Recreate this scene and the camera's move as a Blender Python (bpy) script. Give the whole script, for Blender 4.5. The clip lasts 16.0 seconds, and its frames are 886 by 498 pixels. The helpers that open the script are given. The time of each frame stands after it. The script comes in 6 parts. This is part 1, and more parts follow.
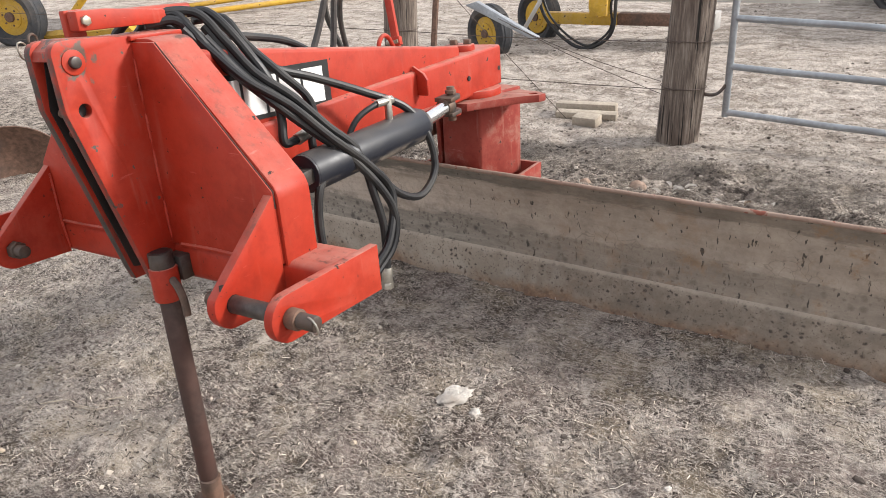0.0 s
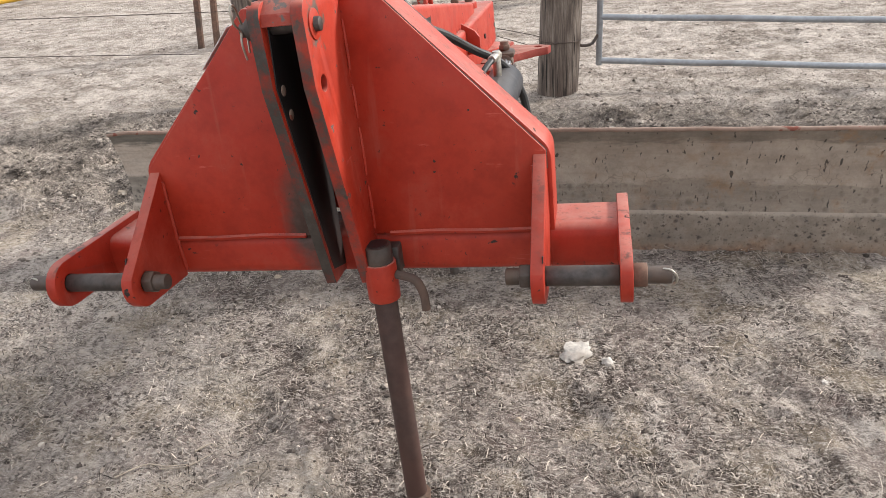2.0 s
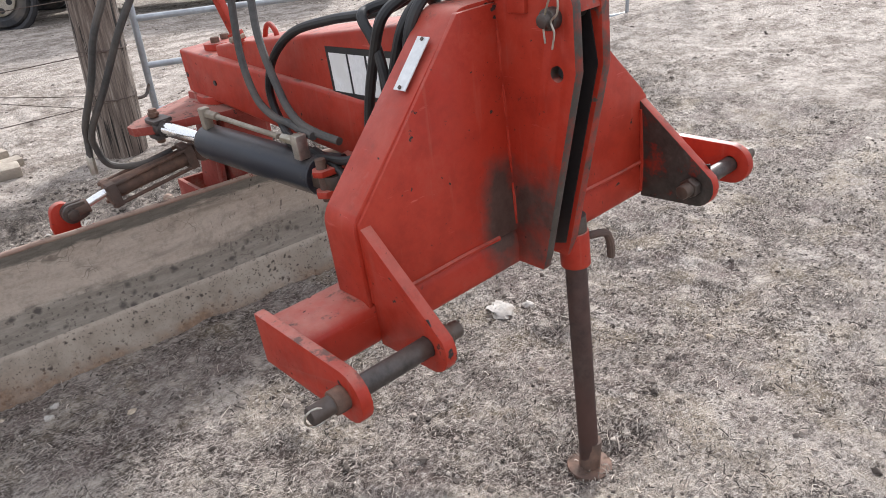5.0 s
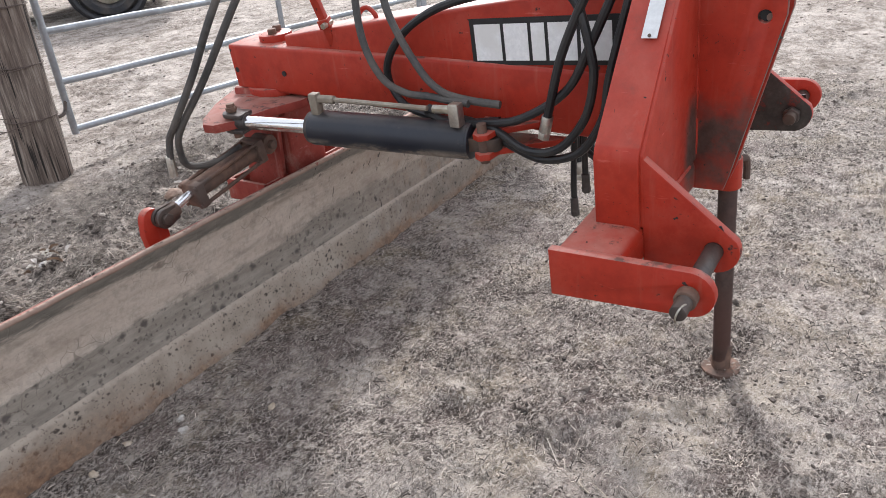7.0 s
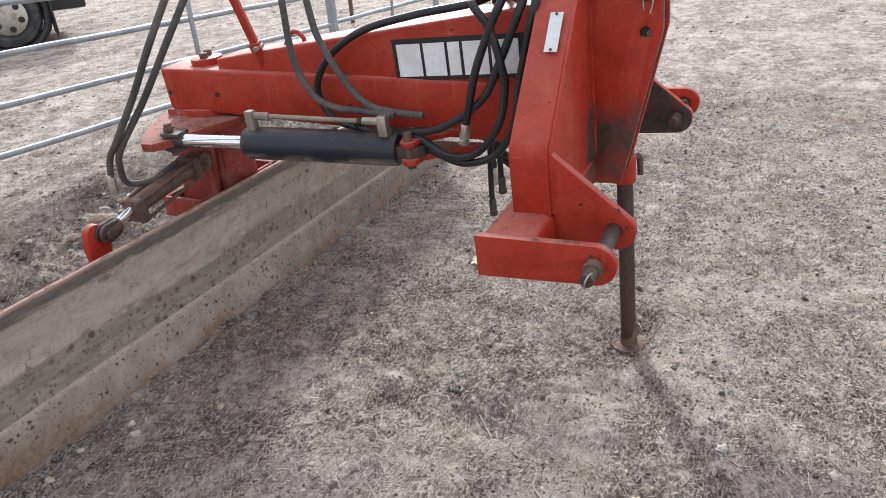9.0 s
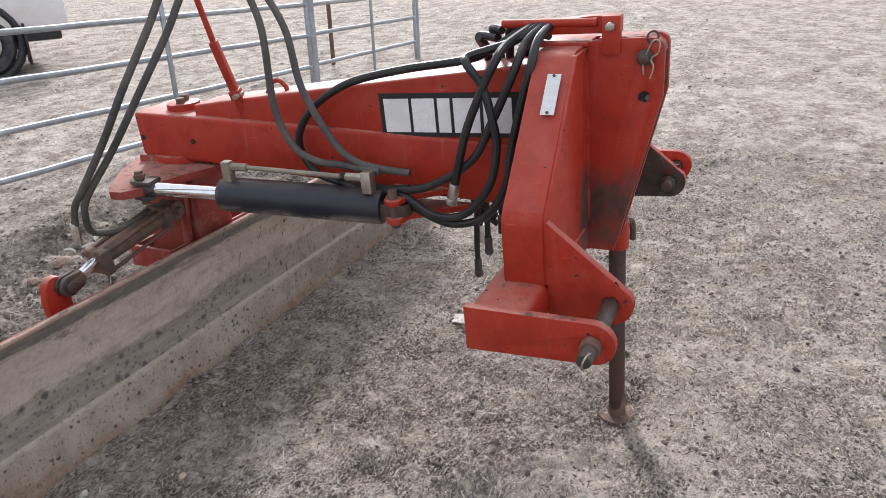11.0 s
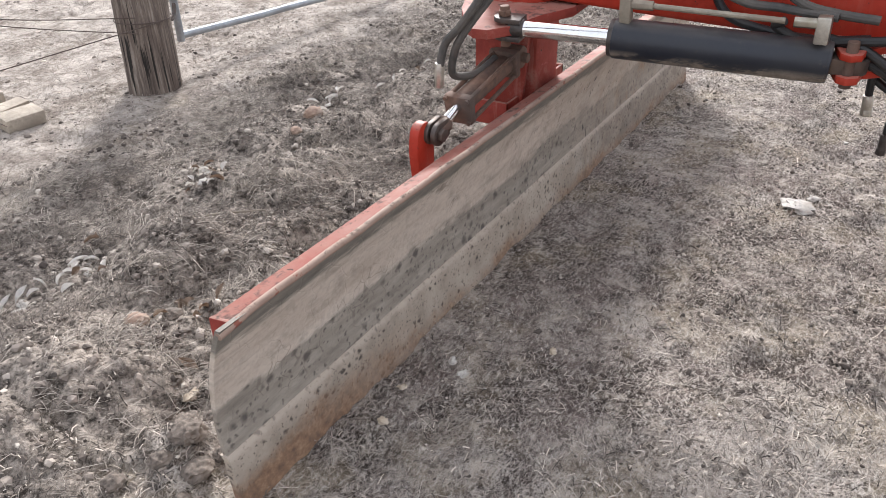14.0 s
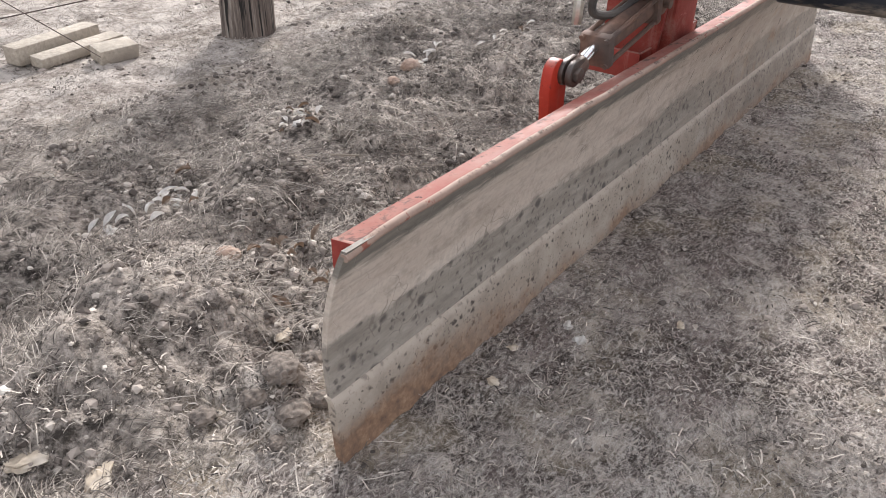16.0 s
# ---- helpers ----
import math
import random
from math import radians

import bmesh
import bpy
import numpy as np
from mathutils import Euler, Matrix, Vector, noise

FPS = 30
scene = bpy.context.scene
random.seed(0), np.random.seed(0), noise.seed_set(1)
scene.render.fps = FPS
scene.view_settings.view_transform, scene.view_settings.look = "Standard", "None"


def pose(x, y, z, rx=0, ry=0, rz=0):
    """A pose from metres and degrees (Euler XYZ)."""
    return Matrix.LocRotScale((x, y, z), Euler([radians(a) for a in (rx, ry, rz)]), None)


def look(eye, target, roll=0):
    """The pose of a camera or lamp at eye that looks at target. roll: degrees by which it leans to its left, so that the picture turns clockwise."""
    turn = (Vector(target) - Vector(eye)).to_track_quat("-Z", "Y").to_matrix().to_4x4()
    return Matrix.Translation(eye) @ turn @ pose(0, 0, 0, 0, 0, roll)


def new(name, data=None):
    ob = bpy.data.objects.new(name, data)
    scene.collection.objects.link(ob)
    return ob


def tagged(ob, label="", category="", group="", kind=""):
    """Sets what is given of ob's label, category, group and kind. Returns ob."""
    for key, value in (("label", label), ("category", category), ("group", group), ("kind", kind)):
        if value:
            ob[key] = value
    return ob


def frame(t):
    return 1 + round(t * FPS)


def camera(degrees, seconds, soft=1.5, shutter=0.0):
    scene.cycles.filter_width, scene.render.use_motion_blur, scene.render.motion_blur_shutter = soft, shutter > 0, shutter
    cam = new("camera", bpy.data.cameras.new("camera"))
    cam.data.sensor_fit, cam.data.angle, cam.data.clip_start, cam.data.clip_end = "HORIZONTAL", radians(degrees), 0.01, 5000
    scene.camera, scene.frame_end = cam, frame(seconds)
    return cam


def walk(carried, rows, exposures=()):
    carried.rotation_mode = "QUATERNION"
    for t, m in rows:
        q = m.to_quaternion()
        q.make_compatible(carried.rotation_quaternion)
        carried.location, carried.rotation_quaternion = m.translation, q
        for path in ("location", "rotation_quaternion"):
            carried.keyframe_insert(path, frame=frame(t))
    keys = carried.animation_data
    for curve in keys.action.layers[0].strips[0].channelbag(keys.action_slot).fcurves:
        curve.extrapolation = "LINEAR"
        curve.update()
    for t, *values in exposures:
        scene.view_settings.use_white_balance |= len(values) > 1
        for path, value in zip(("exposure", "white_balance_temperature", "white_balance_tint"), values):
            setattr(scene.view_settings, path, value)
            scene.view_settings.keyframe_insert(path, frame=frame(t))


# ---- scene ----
cam = camera(61.0, 16.0, 0.6)
PATH = [
    (0, (1.585, -0.968, 1.481), (0.594, 0.565, 0.664), -3.2),
    (0.5, (1.279, -0.913, 1.448), (0.375, 0.664, 0.613), -4.4),
    (1, (1.04, -1.077, 1.457), (0.284, 0.571, 0.613), -4.4),
    (1.5, (0.822, -1.268, 1.52), (0.247, 0.452, 0.676), -4.0),
    (2, (0.485, -1.296, 1.447), (0.114, 0.454, 0.553), -4.5),
    (2.5, (0.178, -1.343, 1.47), (0.049, 0.407, 0.51), -5.0),
    (3, (-0.081, -1.453, 1.507), (0.094, 0.28, 0.523), -4.7),
    (3.2, (-0.186, -1.435, 1.496), (0.113, 0.285, 0.519), -4.4),
    (5.3, (-1.353, -0.842, 1.473), (-0.139, 0.476, 0.586), -5.1),
    (5.5, (-1.449, -0.797, 1.48), (-0.192, 0.483, 0.596), -5.2),
    (6, (-1.686, -0.687, 1.508), (-0.336, 0.492, 0.62), -5.5),
    (6.5, (-1.8, -0.465, 1.457), (-0.376, 0.61, 0.552), -5.8),
    (7, (-2.011, -0.304, 1.495), (-0.539, 0.691, 0.576), -5.3),
    (7.5, (-2.209, -0.296, 1.513), (-0.701, 0.646, 0.598), -4.7),
    (8, (-2.239, -0.336, 1.508), (-0.703, 0.567, 0.601), -4.9),
    (8.5, (-2.255, -0.366, 1.513), (-0.686, 0.496, 0.622), -5.1),
    (9, (-2.24, -0.381, 1.519), (-0.635, 0.432, 0.645), -4.8),
    (9.2, (-2.237, -0.383, 1.523), (-0.62, 0.413, 0.657), -4.6),
    (11.3, (-2.109, -0.283, 1.538), (-0.433, 0.483, 0.762), -2.0),
    (11.5, (-2.095, -0.281, 1.525), (-0.439, 0.511, 0.732), -2.3),
    (12, (-2.057, -0.246, 1.477), (-0.461, 0.601, 0.618), -3.0),
    (12.5, (-2.103, -0.099, 1.453), (-0.569, 0.787, 0.524), -3.3),
    (13, (-2.252, 0.162, 1.473), (-0.766, 1.069, 0.489), -2.9),
    (13.5, (-2.304, 0.38, 1.45), (-0.844, 1.28, 0.422), -2.2),
    (14, (-2.333, 0.655, 1.385), (-0.88, 1.534, 0.329), -1.2),
    (14.5, (-2.421, 0.708, 1.41), (-0.977, 1.581, 0.337), -0.3),
    (15, (-2.454, 0.76, 1.339), (-1.027, 1.654, 0.259), 0.4),
    (15.5, (-2.397, 0.839, 1.251), (-1.002, 1.781, 0.172), 0.8),
    (16, (-2.342, 0.858, 1.194), (-0.977, 1.843, 0.114), 1.1),
]
walk(cam, [(t, look(eye, target, roll)) for t, eye, target, roll in PATH],
     [(0, 0.15, 6400, 10), (3.2, 0.18, 6350, 10), (5.3, 0.28, 6030, 11), (7.0, 0.26, 6020, 11), (9.2, 0.20, 6020, 11), (11.3, 0.08, 6030, 11), (12.2, 0.19, 6050, 11), (13.0, 0.36, 6090, 11), (13.5, 0.39, 6100, 11), (16, 0.38, 6120, 11)])

# ---- world, sun, exposure ----
SUN_DIR = Vector((0.95, 0.60, 0.66)).normalized()
world = bpy.data.worlds.new("sky_world")
scene.world = world
world.use_nodes = True
wn = world.node_tree
sky = wn.nodes.new("ShaderNodeTexSky")
sky.sky_type = "NISHITA"
sky.sun_disc = False
sky.sun_elevation = math.asin(SUN_DIR.z)
sky.sun_rotation = math.atan2(SUN_DIR.x, SUN_DIR.y)
sky.air_density, sky.dust_density, sky.ozone_density = 1.0, 4.0, 0.6
wmix = wn.nodes.new("ShaderNodeMix")
wmix.data_type = "RGBA"
wmix.inputs[0].default_value = 0.72
wmix.inputs[7].default_value = (9.55, 9.4, 9.55, 1)
wn.links.new(sky.outputs[0], wmix.inputs[6])
wn.links.new(wmix.outputs[2], wn.nodes["Background"].inputs[0])
wn.nodes["Background"].inputs[1].default_value = 0.133
sun_data = bpy.data.lights.new("sun", "SUN")
sun_data.energy, sun_data.angle, sun_data.color = 4.25, radians(9.0), (1.0, 0.955, 0.90)
sun = new("sun", sun_data)
sun.matrix_world = look(SUN_DIR * 40, (0, 0, 0))


# ---- materials ----
def mat_new(name):
    m = bpy.data.materials.new(name)
    m.use_nodes = True
    return m, m.node_tree, m.node_tree.nodes["Principled BSDF"]


def node(nt, kind, **sets):
    n = nt.nodes.new(kind)
    for k, v in sets.items():
        n.inputs[k.replace("_", " ")].default_value = v
    return n


def coords(nt, which="Object", scale=(1, 1, 1)):
    tc = nt.nodes.new("ShaderNodeTexCoord")
    mp = nt.nodes.new("ShaderNodeMapping")
    mp.inputs["Scale"].default_value = scale
    nt.links.new(tc.outputs[which], mp.inputs["Vector"])
    return mp.outputs[0]


def noise_tex(nt, vec, scale, detail=4.0, rough=0.6):
    n = node(nt, "ShaderNodeTexNoise", Scale=scale, Detail=detail, Roughness=rough)
    nt.links.new(vec, n.inputs["Vector"])
    return n.outputs["Fac"]


def ramp(nt, fac, stops):
    r = nt.nodes.new("ShaderNodeValToRGB")
    while len(r.color_ramp.elements) < len(stops):
        r.color_ramp.elements.new(0.5)
    for e, (p, c) in zip(r.color_ramp.elements, stops):
        e.position = p
        e.color = (c, c, c, 1) if isinstance(c, (int, float)) else (*c, 1)
    nt.links.new(fac, r.inputs[0])
    return r.outputs[0]


def mix(nt, fac, a, b, mode="MIX"):
    m = nt.nodes.new("ShaderNodeMix")
    m.data_type, m.blend_type = "RGBA", mode
    for k, v in ((0, fac), (6, a), (7, b)):
        sock = m.inputs[k]
        if isinstance(v, bpy.types.NodeSocket):
            nt.links.new(v, sock)
        elif isinstance(v, (int, float)):
            sock.default_value = v if k == 0 else (v, v, v, 1)
        else:
            sock.default_value = (*v, 1)
    return m.outputs[2]


def bump(nt, bsdf, height, strength, dist=0.01):
    b = node(nt, "ShaderNodeBump", Strength=strength, Distance=dist)
    nt.links.new(height, b.inputs["Height"])
    nt.links.new(b.outputs[0], bsdf.inputs["Normal"])


def math_node(nt, op, a, b, c=None):
    n = nt.nodes.new("ShaderNodeMath")
    n.operation = op
    for k, v in enumerate((a, b) if c is None else (a, b, c)):
        if isinstance(v, bpy.types.NodeSocket):
            nt.links.new(v, n.inputs[k])
        else:
            n.inputs[k].default_value = v
    return n.outputs[0]


def spots_at(nt, v, scale, lo, hi, warp=0.02):
    """Uneven round spots: a warped Voronoi distance, one where a spot is."""
    vor = node(nt, "ShaderNodeTexVoronoi", Scale=scale)
    nt.links.new(mix(nt, warp, v, node_noise_colour(nt, v, scale * 1.6)), vor.inputs["Vector"])
    # each cell gets a size of its own, many get none
    size = nt.nodes.new("ShaderNodeSeparateColor")
    nt.links.new(vor.outputs["Color"], size.inputs[0])
    d = math_node(nt, "ADD", vor.outputs["Distance"], math_node(nt, "MULTIPLY", size.outputs[0], 0.34))
    return ramp(nt, d, [(lo, 1.0), (hi, 0.0)])


def node_noise_colour(nt, v, scale):
    n = node(nt, "ShaderNodeTexNoise", Scale=scale, Detail=2.0)
    nt.links.new(v, n.inputs["Vector"])
    return n.outputs["Color"]


def facing(nt, axis, lo, hi):
    """One where the surface faces along an axis of the world (a pair of ramp ends)."""
    geo = nt.nodes.new("ShaderNodeNewGeometry")
    sep = nt.nodes.new("ShaderNodeSeparateXYZ")
    nt.links.new(geo.outputs["Normal"], sep.inputs[0])
    half = math_node(nt, "MULTIPLY_ADD", sep.outputs[axis], 0.5, 0.5)
    return ramp(nt, half, [(lo, 0.0), (hi, 1.0)] if lo < hi else [(hi, 1.0), (lo, 0.0)])


def paint(name, base, worn, chip=(0.035, 0.028, 0.025), rough=0.42, chips=0.70, dust=0.35, settle=0.55, silt=(0.46, 0.30, 0.24)):
    """Weathered enamel: sun-faded mottling, scuffs, specks and chips down to dark steel, dust and soot settled on upper faces."""
    m, nt, bsdf = mat_new(name)
    v = coords(nt)
    broad = noise_tex(nt, v, 3.0, 6, 0.65)
    fine = noise_tex(nt, v, 45.0, 5, 0.7)
    spots = noise_tex(nt, v, 22.0, 6, 0.62)
    dark_base = tuple(c * 0.58 for c in base)
    col = mix(nt, ramp(nt, broad, [(0.33, 0.0), (0.68, 1.0)]), base, worn)
    col = mix(nt, ramp(nt, noise_tex(nt, v, 11, 7, 0.7), [(0.36, 0.45), (0.52, 0.0)]), col, dark_base)
    col = mix(nt, ramp(nt, fine, [(0.38, 0.0), (0.75, 0.25)]), col, dark_base)
    # rain-washed dust runs and dry scuffs
    runs = noise_tex(nt, coords(nt, "Object", (30, 30, 2.6)), 1.0, 5, 0.6)
    col = mix(nt, ramp(nt, runs, [(0.60, 0.0), (0.74, 0.10 + dust * 0.6)]), col, (0.40, 0.22, 0.17))
    scuff = noise_tex(nt, coords(nt, "Object", (9, 9, 60)), 1.0, 5, 0.65)
    col = mix(nt, ramp(nt, scuff, [(0.66, 0.0), (0.74, 0.5)]), col, tuple(min(1, c * 1.25 + 0.10) for c in worn))
    col = mix(nt, ramp(nt, noise_tex(nt, v, 5.5, 8, 0.75), [(0.53, 0.0), (0.76, dust)]), col, (0.36, 0.26, 0.20))
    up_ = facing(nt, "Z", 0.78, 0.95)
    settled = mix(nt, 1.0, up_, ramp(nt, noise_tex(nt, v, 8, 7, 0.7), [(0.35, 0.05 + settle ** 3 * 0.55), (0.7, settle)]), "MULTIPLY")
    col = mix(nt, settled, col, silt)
    soot = mix(nt, 1.0, up_, ramp(nt, noise_tex(nt, v, 17, 7, 0.75), [(0.54, 0.0), (0.62, 0.8)]), "MULTIPLY")
    col = mix(nt, soot, col, (0.07, 0.048, 0.038))
    speck = mix(nt, 1.0, spots_at(nt, v, 40.0, 0.12, 0.17), ramp(nt, noise_tex(nt, v, 5, 4, 0.65), [(0.44, 0.0), (0.54, 1.0)]), "MULTIPLY")
    tiny = mix(nt, 1.0, spots_at(nt, v, 95.0, 0.14, 0.20), ramp(nt, noise_tex(nt, v, 4.2, 4, 0.65), [(0.42, 0.0), (0.56, 0.95)]), "MULTIPLY")
    mask = mix(nt, 1.0, mix(nt, 1.0, ramp(nt, spots, [(chips, 0.0), (chips + 0.03, 1.0)]), speck, "LIGHTEN"), tiny, "LIGHTEN")
    col = mix(nt, mask, col, chip)
    nt.links.new(col, bsdf.inputs["Base Color"])
    rgh = mix(nt, ramp(nt, noise_tex(nt, v, 9, 6, 0.7), [(0.4, 0.0), (0.65, 1.0)]), ramp(nt, broad, [(0.3, rough - 0.06), (0.7, rough + 0.16)]), rough + 0.22)
    nt.links.new(mix(nt, mask, rgh, 0.85), bsdf.inputs["Roughness"])
    bsdf.inputs["Specular IOR Level"].default_value = 0.34
    bump(nt, bsdf, mix(nt, 0.4, mix(nt, 0.5, fine, noise_tex(nt, v, 9, 3, 0.5)), math_node(nt, "SUBTRACT", 1.0, mask)), 0.16, 0.003)
    return m


def plain_mat(name, base, rough=0.5, metal=0.0, var=0.35, scale=25.0, second=None, bumpy=0.15):
    m, nt, bsdf = mat_new(name)
    v = coords(nt)
    n1, n2 = noise_tex(nt, v, scale, 5, 0.65), noise_tex(nt, v, scale * 0.13, 4, 0.6)
    col = mix(nt, ramp(nt, n1, [(0.3, 0.0), (0.75, 1.0)]), tuple(c * (1 - var) for c in base), tuple(min(1, c * (1 + var)) for c in base))
    if second:
        col = mix(nt, ramp(nt, n2, [(0.45, 0.0), (0.65, 0.85)]), col, second)
    nt.links.new(col, bsdf.inputs["Base Color"])
    bsdf.inputs["Metallic"].default_value = metal
    nt.links.new(ramp(nt, n2, [(0.3, max(0.02, rough - 0.1)), (0.7, min(1, rough + 0.12))]), bsdf.inputs["Roughness"])
    bump(nt, bsdf, n1, bumpy, 0.003)
    return m


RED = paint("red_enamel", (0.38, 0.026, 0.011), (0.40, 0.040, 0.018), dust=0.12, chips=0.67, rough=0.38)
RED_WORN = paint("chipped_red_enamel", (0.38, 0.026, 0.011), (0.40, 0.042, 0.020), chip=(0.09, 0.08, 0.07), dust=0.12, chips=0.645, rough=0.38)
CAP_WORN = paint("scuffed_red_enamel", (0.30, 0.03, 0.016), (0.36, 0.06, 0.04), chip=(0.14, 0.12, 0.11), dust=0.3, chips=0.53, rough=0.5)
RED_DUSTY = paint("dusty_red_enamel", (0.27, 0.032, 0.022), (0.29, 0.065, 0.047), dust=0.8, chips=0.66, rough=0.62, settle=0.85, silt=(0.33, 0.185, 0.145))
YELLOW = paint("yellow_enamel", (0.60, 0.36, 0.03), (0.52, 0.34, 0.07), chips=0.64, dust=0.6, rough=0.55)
def cylinder_mat():
    """Dark blue-black cylinder paint with dust on top and dried mud splashed along the underside."""
    m, nt, bsdf = mat_new("black_cylinder_paint")
    v = coords(nt)
    big, small = noise_tex(nt, v, 7, 7, 0.7), noise_tex(nt, v, 40, 6, 0.7)
    col = mix(nt, ramp(nt, big, [(0.35, 0.0), (0.7, 1.0)]), (0.008, 0.011, 0.020), (0.020, 0.022, 0.028))
    col = mix(nt, ramp(nt, small, [(0.60, 0.0), (0.72, 0.5)]), col, (0.07, 0.06, 0.052))
    mud = mix(nt, 1.0, facing(nt, "Z", 0.36, 0.20), ramp(nt, noise_tex(nt, coords(nt, "Object", (6, 2.2, 6)), 2.4, 7, 0.7), [(0.47, 0.0), (0.53, 0.9)]), "MULTIPLY")
    col = mix(nt, mud, col, ramp(nt, small, [(0.3, (0.14, 0.115, 0.092)), (0.7, (0.28, 0.238, 0.195))]))
    col = mix(nt, mix(nt, 1.0, facing(nt, "Z", 0.80, 0.97), ramp(nt, big, [(0.35, 0.15), (0.7, 0.6)]), "MULTIPLY"), col, (0.13, 0.112, 0.096))
    nt.links.new(col, bsdf.inputs["Base Color"])
    nt.links.new(mix(nt, mud, ramp(nt, big, [(0.3, 0.32), (0.7, 0.55)]), 0.9), bsdf.inputs["Roughness"])
    bump(nt, bsdf, mix(nt, 0.5, small, mud), 0.15, 0.003)
    return m


BLACK_PAINT = cylinder_mat()
RUBBER = plain_mat("hose_rubber", (0.011, 0.0115, 0.013), 0.5, 0.0, 0.3, 60, (0.032, 0.030, 0.027))
RUBBER_DUSTY = plain_mat("dusty_hose_rubber", (0.06, 0.058, 0.055), 0.7, 0.0, 0.3, 50, (0.12, 0.105, 0.09))
TYRE = plain_mat("tyre_rubber", (0.035, 0.037, 0.042), 0.75, 0.0, 0.3, 30, (0.12, 0.105, 0.09))
CHROME = plain_mat("chrome_rod", (0.78, 0.79, 0.80), 0.14, 1.0, 0.05, 30, None, 0.02)
ZINC = plain_mat("zinc_fitting", (0.55, 0.53, 0.48), 0.38, 0.9, 0.25, 60, (0.30, 0.27, 0.20))
STEEL = plain_mat("dark_pin_steel", (0.085, 0.075, 0.07), 0.5, 0.55, 0.4, 40, (0.13, 0.085, 0.06))
RUST = plain_mat("rusted_steel", (0.17, 0.10, 0.07), 0.8, 0.2, 0.45, 30, (0.09, 0.07, 0.06))
BRASS = plain_mat("dusty_steel_line", (0.30, 0.265, 0.21), 0.55, 0.35, 0.3, 40, (0.24, 0.20, 0.155))
GALV = plain_mat("galvanised_pipe", (0.36, 0.385, 0.41), 0.48, 0.5, 0.2, 30, (0.27, 0.28, 0.29), 0.08)
DECAL_BLACK = plain_mat("decal_black", (0.015, 0.015, 0.016), 0.45, 0.0, 0.4, 40, None, 0.03)
DECAL_WHITE = plain_mat("decal_white", (0.80, 0.80, 0.79), 0.5, 0.0, 0.10, 70, (0.70, 0.69, 0.66), 0.05)
PLATE_ALU = plain_mat("stamped_plate", (0.66, 0.67, 0.66), 0.45, 0.4, 0.12, 60, None, 0.1)
WIRE = plain_mat("rusty_wire", (0.13, 0.10, 0.085), 0.75, 0.5, 0.3, 60)
LUMBER = plain_mat("weathered_lumber", (0.40, 0.345, 0.275), 0.85, 0.0, 0.3, 45, (0.25, 0.215, 0.175), 0.4)
PAPER = plain_mat("dirty_paper", (0.52, 0.49, 0.445), 0.9, 0.0, 0.35, 70, (0.36, 0.315, 0.265), 0.4)
STONE = plain_mat("brown_stone", (0.33, 0.23, 0.17), 0.85, 0.0, 0.25, 60, (0.40, 0.33, 0.27), 0.4)
LEAF = plain_mat("dead_leaf", (0.30, 0.22, 0.16), 0.9, 0.0, 0.4, 60, (0.42, 0.36, 0.30), 0.3)
LEAF_PALE = plain_mat("bleached_leaf", (0.78, 0.75, 0.71), 0.85, 0.0, 0.2, 60, (0.58, 0.53, 0.47), 0.3)
TRUCK_WHITE = plain_mat("white_truck_paint", (0.72, 0.72, 0.72), 0.3, 0.0, 0.05, 8, (0.62, 0.58, 0.52))
TRUCK_BLACK = plain_mat("black_truck_plastic", (0.02, 0.02, 0.022), 0.5, 0.0, 0.2, 10)
SHEET = plain_mat("pale_sheet_metal", (0.55, 0.55, 0.53), 0.55, 0.3, 0.12, 9, (0.45, 0.43, 0.40))


def wood_post_mat():
    m, nt, bsdf = mat_new("weathered_post_wood")
    v = coords(nt, "Object", (9, 9, 0.55))
    grain = noise_tex(nt, v, 6.0, 8, 0.7)
    big = noise_tex(nt, coords(nt), 2.5, 4, 0.6)
    cracks = noise_tex(nt, coords(nt, "Object", (22, 22, 0.5)), 2.2, 3, 0.5)
    col = ramp(nt, grain, [(0.30, (0.040, 0.031, 0.026)), (0.50, (0.15, 0.118, 0.096)), (0.74, (0.36, 0.315, 0.265))])
    col = mix(nt, ramp(nt, big, [(0.45, 0.0), (0.7, 0.5)]), col, (0.115, 0.078, 0.060))
    col = mix(nt, ramp(nt, cracks, [(0.37, 1.0), (0.41, 0.0)]), col, (0.016, 0.013, 0.011))
    nt.links.new(col, bsdf.inputs["Base Color"])
    bsdf.inputs["Roughness"].default_value = 0.9
    bump(nt, bsdf, mix(nt, 0.5, grain, cracks), 0.8, 0.012)
    return m


POST_WOOD = wood_post_mat()


